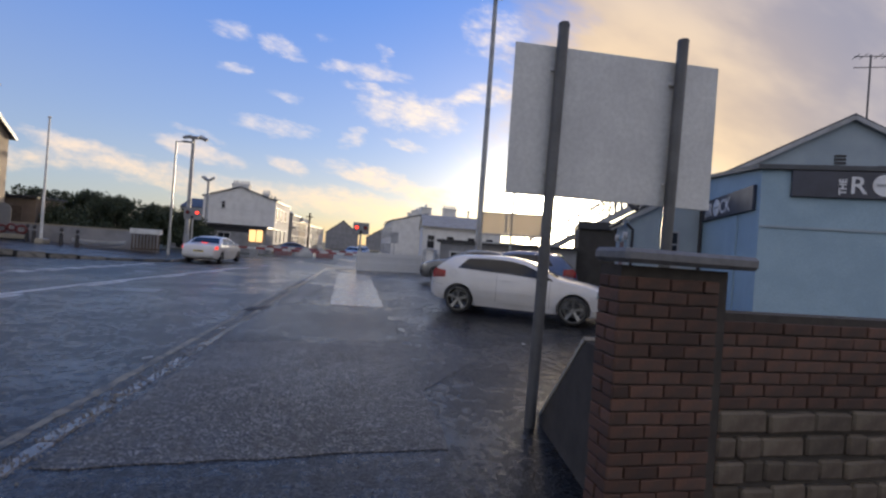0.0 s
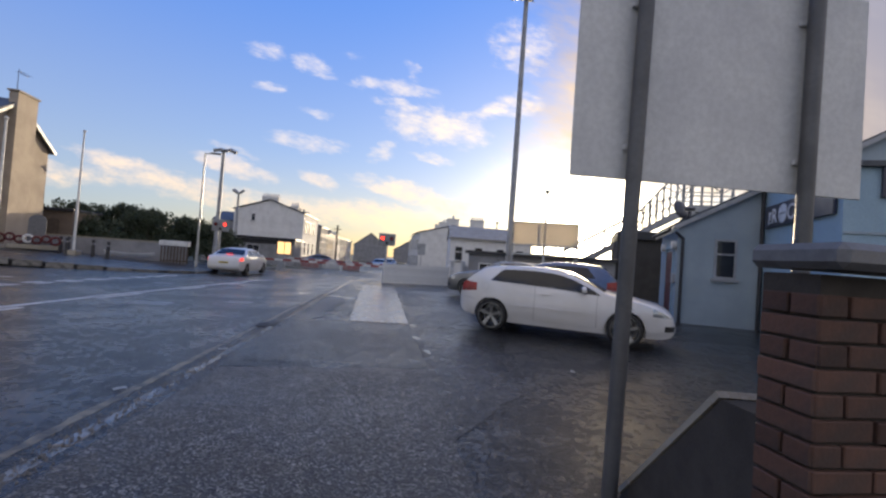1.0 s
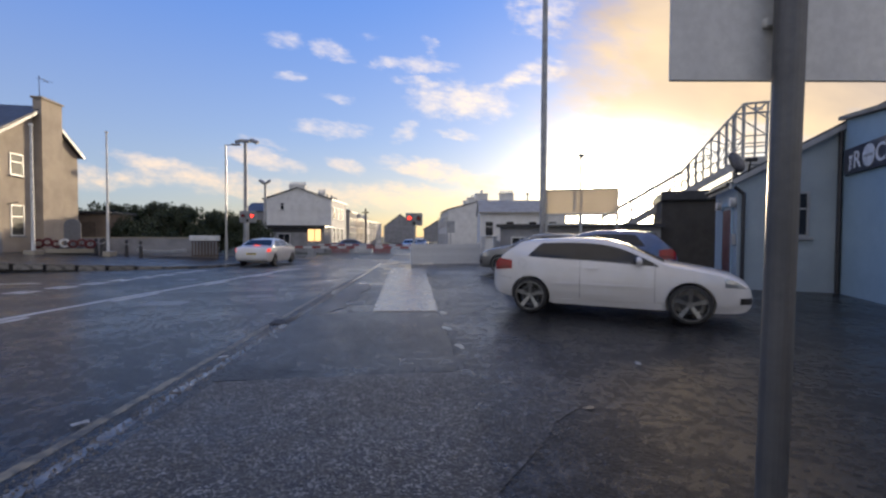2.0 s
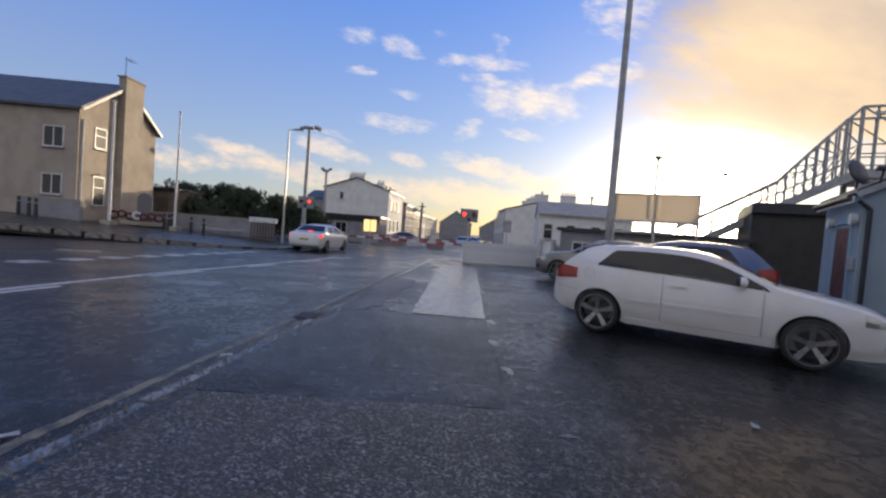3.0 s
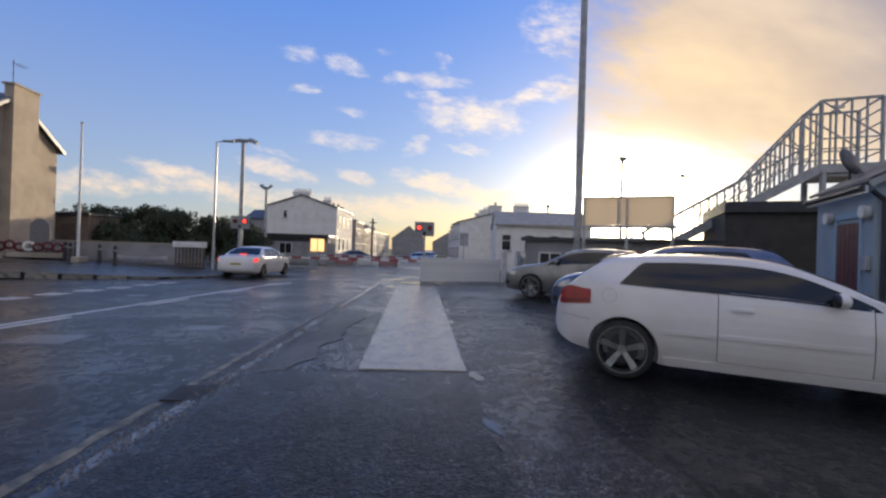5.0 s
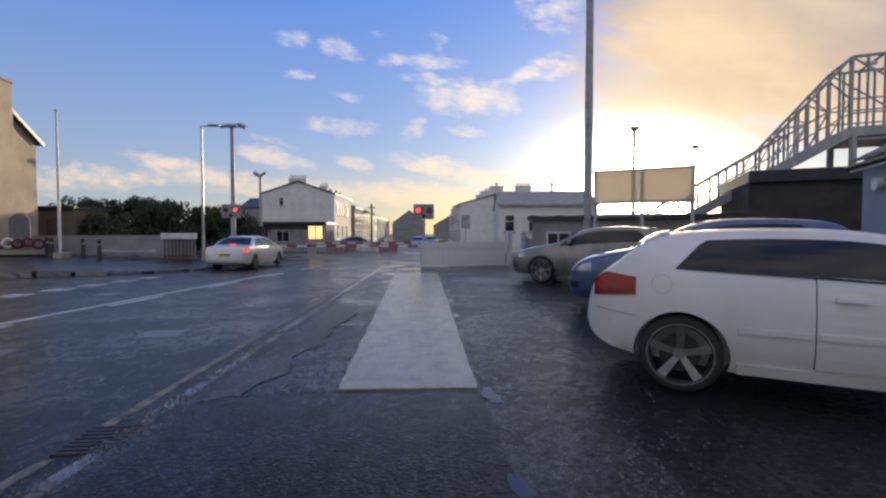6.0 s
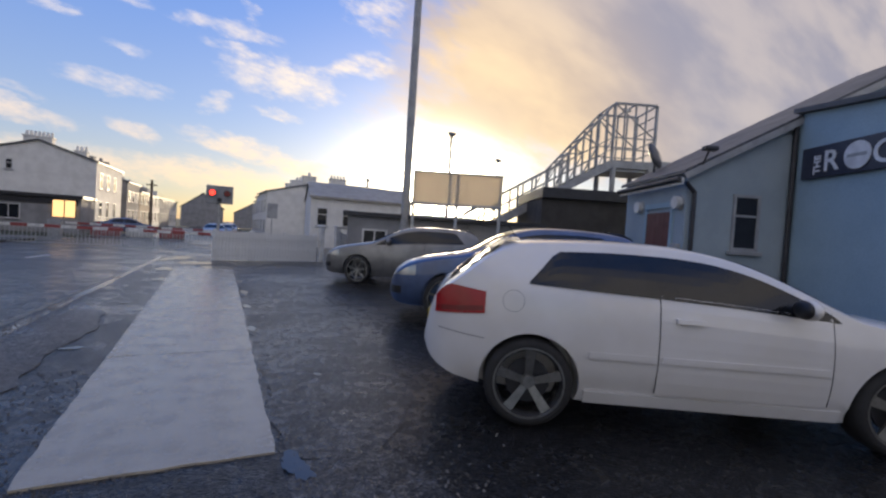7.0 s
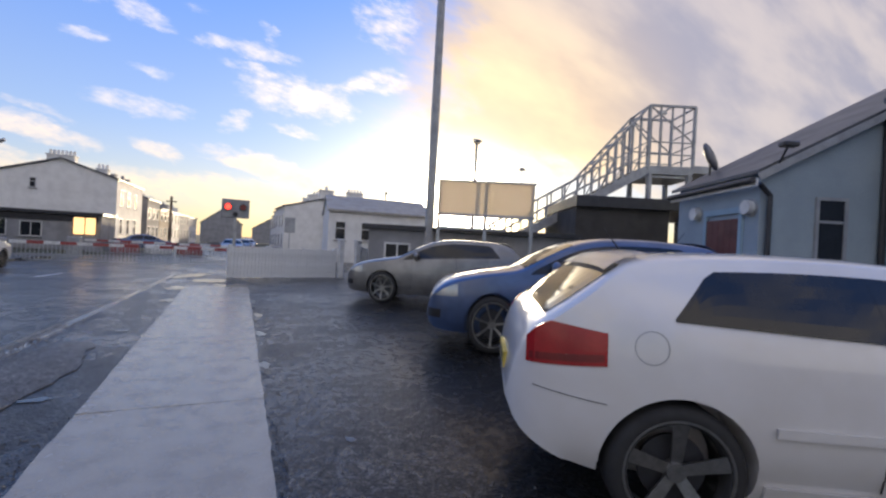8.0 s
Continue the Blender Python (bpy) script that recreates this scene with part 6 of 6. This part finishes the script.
# ---- kerb stones and concrete slabs ----
kerb = tagged(new("kerb"), "row of worn granite kerb stones along the footway", "kerb", "", "structure")
stone = mesh_of(new_box(-0.062, -0.452, -0.25, 0.062, 0.452, 0.006, bevel=0.012), "kerb_stone", GRANITE)
rnd = random.Random(9)
for i in range(34):
    y = -3.6 + 0.92 * i
    o = new("kerb_stone", stone)
    o.parent = kerb
    o.matrix_basis = pose(right_edge(y) + 0.065 + rnd.uniform(-0.008, 0.008), y, rnd.uniform(-0.022, 0.0), rnd.uniform(-0.6, 0.6), rnd.uniform(-3, 3), -2.86 + rnd.uniform(-0.9, 0.9))
far_kerb = tagged(new("far_kerb"), "row of concrete kerb stones round the corner", "kerb", "", "structure")
pts = [(-34, 13.75), (-17.7, 21.7), (-10.25, 25.15), (left_edge(26.3) - 0.07, 26.35), (left_edge(36) - 0.07, 36)]
for (x0, y0), (x1, y1) in zip(pts, pts[1:]):
    n = max(1, int(math.hypot(x1 - x0, y1 - y0) / 0.92))
    for i in range(n):
        f = (i + 0.5) / n
        x, y = x0 + (x1 - x0) * f, y0 + (y1 - y0) * f
        o = new("kerb_stone", stone)
        o.parent = far_kerb
        o.matrix_basis = pose(x, y, rise(x, y) + 0.08, 0, 0, math.degrees(math.atan2(y1 - y0, x1 - x0)) - 90)
strip = tagged(new("concrete_strip"), "strip of damp pale concrete slabs in the footway", "pavement", "", "structure")
ys = [12.03, 14.35, 16.6, 18.9, 21.2, 23.4]
for k, (y0, y1) in enumerate(zip(ys, ys[1:])):
    slab = prism(bmesh.new(), wavy([(-0.585 - 0.022 * (y0 - 12), y0 + 0.01), (0.605, y0 + 0.01), (0.605, y1 - 0.01), (-0.585 - 0.022 * (y1 - 12), y1 - 0.01)], 0.004 if k else 0.009, 0.14, 20 + k), -0.2, 0.012 - 0.002 * k)
    part("slab", slab, CONCRETE, strip)


# ---- loose grit in the gutter and along broken edges ----


def grit(name, count, place, sizes, mat, label, seed):
    rnd = random.Random(seed)
    vs, fs = [], []
    for k in range(count):
        x, y, z = place(rnd)
        s = rnd.uniform(*sizes)
        b0 = len(vs)
        a = rnd.uniform(0, math.tau)
        for q in range(4):
            t = a + q * math.pi / 2
            vs.append((x + s * math.cos(t) * rnd.uniform(0.7, 1.2), y + s * math.sin(t) * rnd.uniform(0.7, 1.2), z - 0.004))
        vs.append((x + s * rnd.uniform(-0.3, 0.3), y + s * rnd.uniform(-0.3, 0.3), z + s * rnd.uniform(0.4, 0.9)))
        for q in range(4):
            fs.append((b0 + q, b0 + (q + 1) % 4, b0 + 4))
    me = bpy.data.meshes.new(name)
    me.from_pydata(vs, [], fs)
    me.materials.append(mat)
    return tagged(new(name, me), label, "grit", "", "stuff")


def gutter_spot(rnd):
    y = rnd.uniform(2.5, 19)
    off = rnd.gauss(-0.02, 0.13)
    return right_edge(y) + off, y, (drop(y) - 0.03) if off < 0 else 0.002


def yard_spot(rnd):
    y = rnd.uniform(5.5, 20)
    return 0.62 + abs(rnd.gauss(0, 0.45)), y, 0.0


def seam_spot(rnd):
    y = rnd.choice((5.2, 8.47, 12.0)) + rnd.gauss(0, 0.05)
    return rnd.uniform(-1.6, 0.65), y, 0.004


def stone_spot(rnd):
    y = rnd.uniform(3.0, 24)
    x = rnd.uniform(-1.9, 3.2)
    return x, y, 0.003


def gritty_spot(rnd):
    y = rnd.uniform(6.5, 20)
    return 0.64 + abs(rnd.gauss(0, 0.5)), y, 0.002


def path_spot(rnd):
    return rnd.uniform(-1.6, 0.6), rnd.uniform(8.4, 14.0), 0.003


grit("pale_grit", 5200, gritty_spot, (0.004, 0.013), PEBBLE, "pale crushed stone worn out of the tarmac", 36)
grit("loose_chippings", 3600, path_spot, (0.004, 0.010), KERB, "loose wet chippings on the fresh tarmac", 37)
grit("gutter_stones", 1500, gutter_spot, (0.005, 0.017), PEBBLE, "pale wet stones washed into the gutter", 35)
grit("gutter_grit", 3800, gutter_spot, (0.005, 0.016), KERB, "dark grit and crumbled tarmac lying in the gutter", 31)
grit("yard_grit", 3200, yard_spot, (0.004, 0.012), KERB, "loose wet grit along the edge of the footway", 32)
grit("seam_grit", 600, seam_spot, (0.004, 0.011), KERB, "grit caught in the joints of the footway", 33)
grit("stray_stones", 1600, stone_spot, (0.003, 0.009), MORTAR, "stray small stones scattered over wet tarmac", 34)
for x, y, t in ((-2.02, 9.1, 20), (2.62, 8.55, 70), (-2.3, 7.3, 40)):
    leaf = thing("fallen_litter", (x, y, 0.004 if x > -2 else -0.02), t, "small scrap of pale paper lying on the wet ground", "litter", "scraps of litter")
    bm = bmesh.new()
    pts = [(-0.05, -0.02, 0.004), (0.0, -0.03, 0.012), (0.06, -0.015, 0.004), (0.05, 0.025, 0.015), (-0.01, 0.03, 0.004), (-0.055, 0.02, 0.01)]
    c = bm.verts.new((0, 0, 0.018))
    ring = [bm.verts.new(p) for p in pts]
    for i in range(6):
        bm.faces.new((c, ring[i], ring[(i + 1) % 6]))
    bmesh.ops.solidify(bm, geom=bm.faces[:], thickness=0.001)
    part("scrap", bm, WHITE_PAINT, leaf)
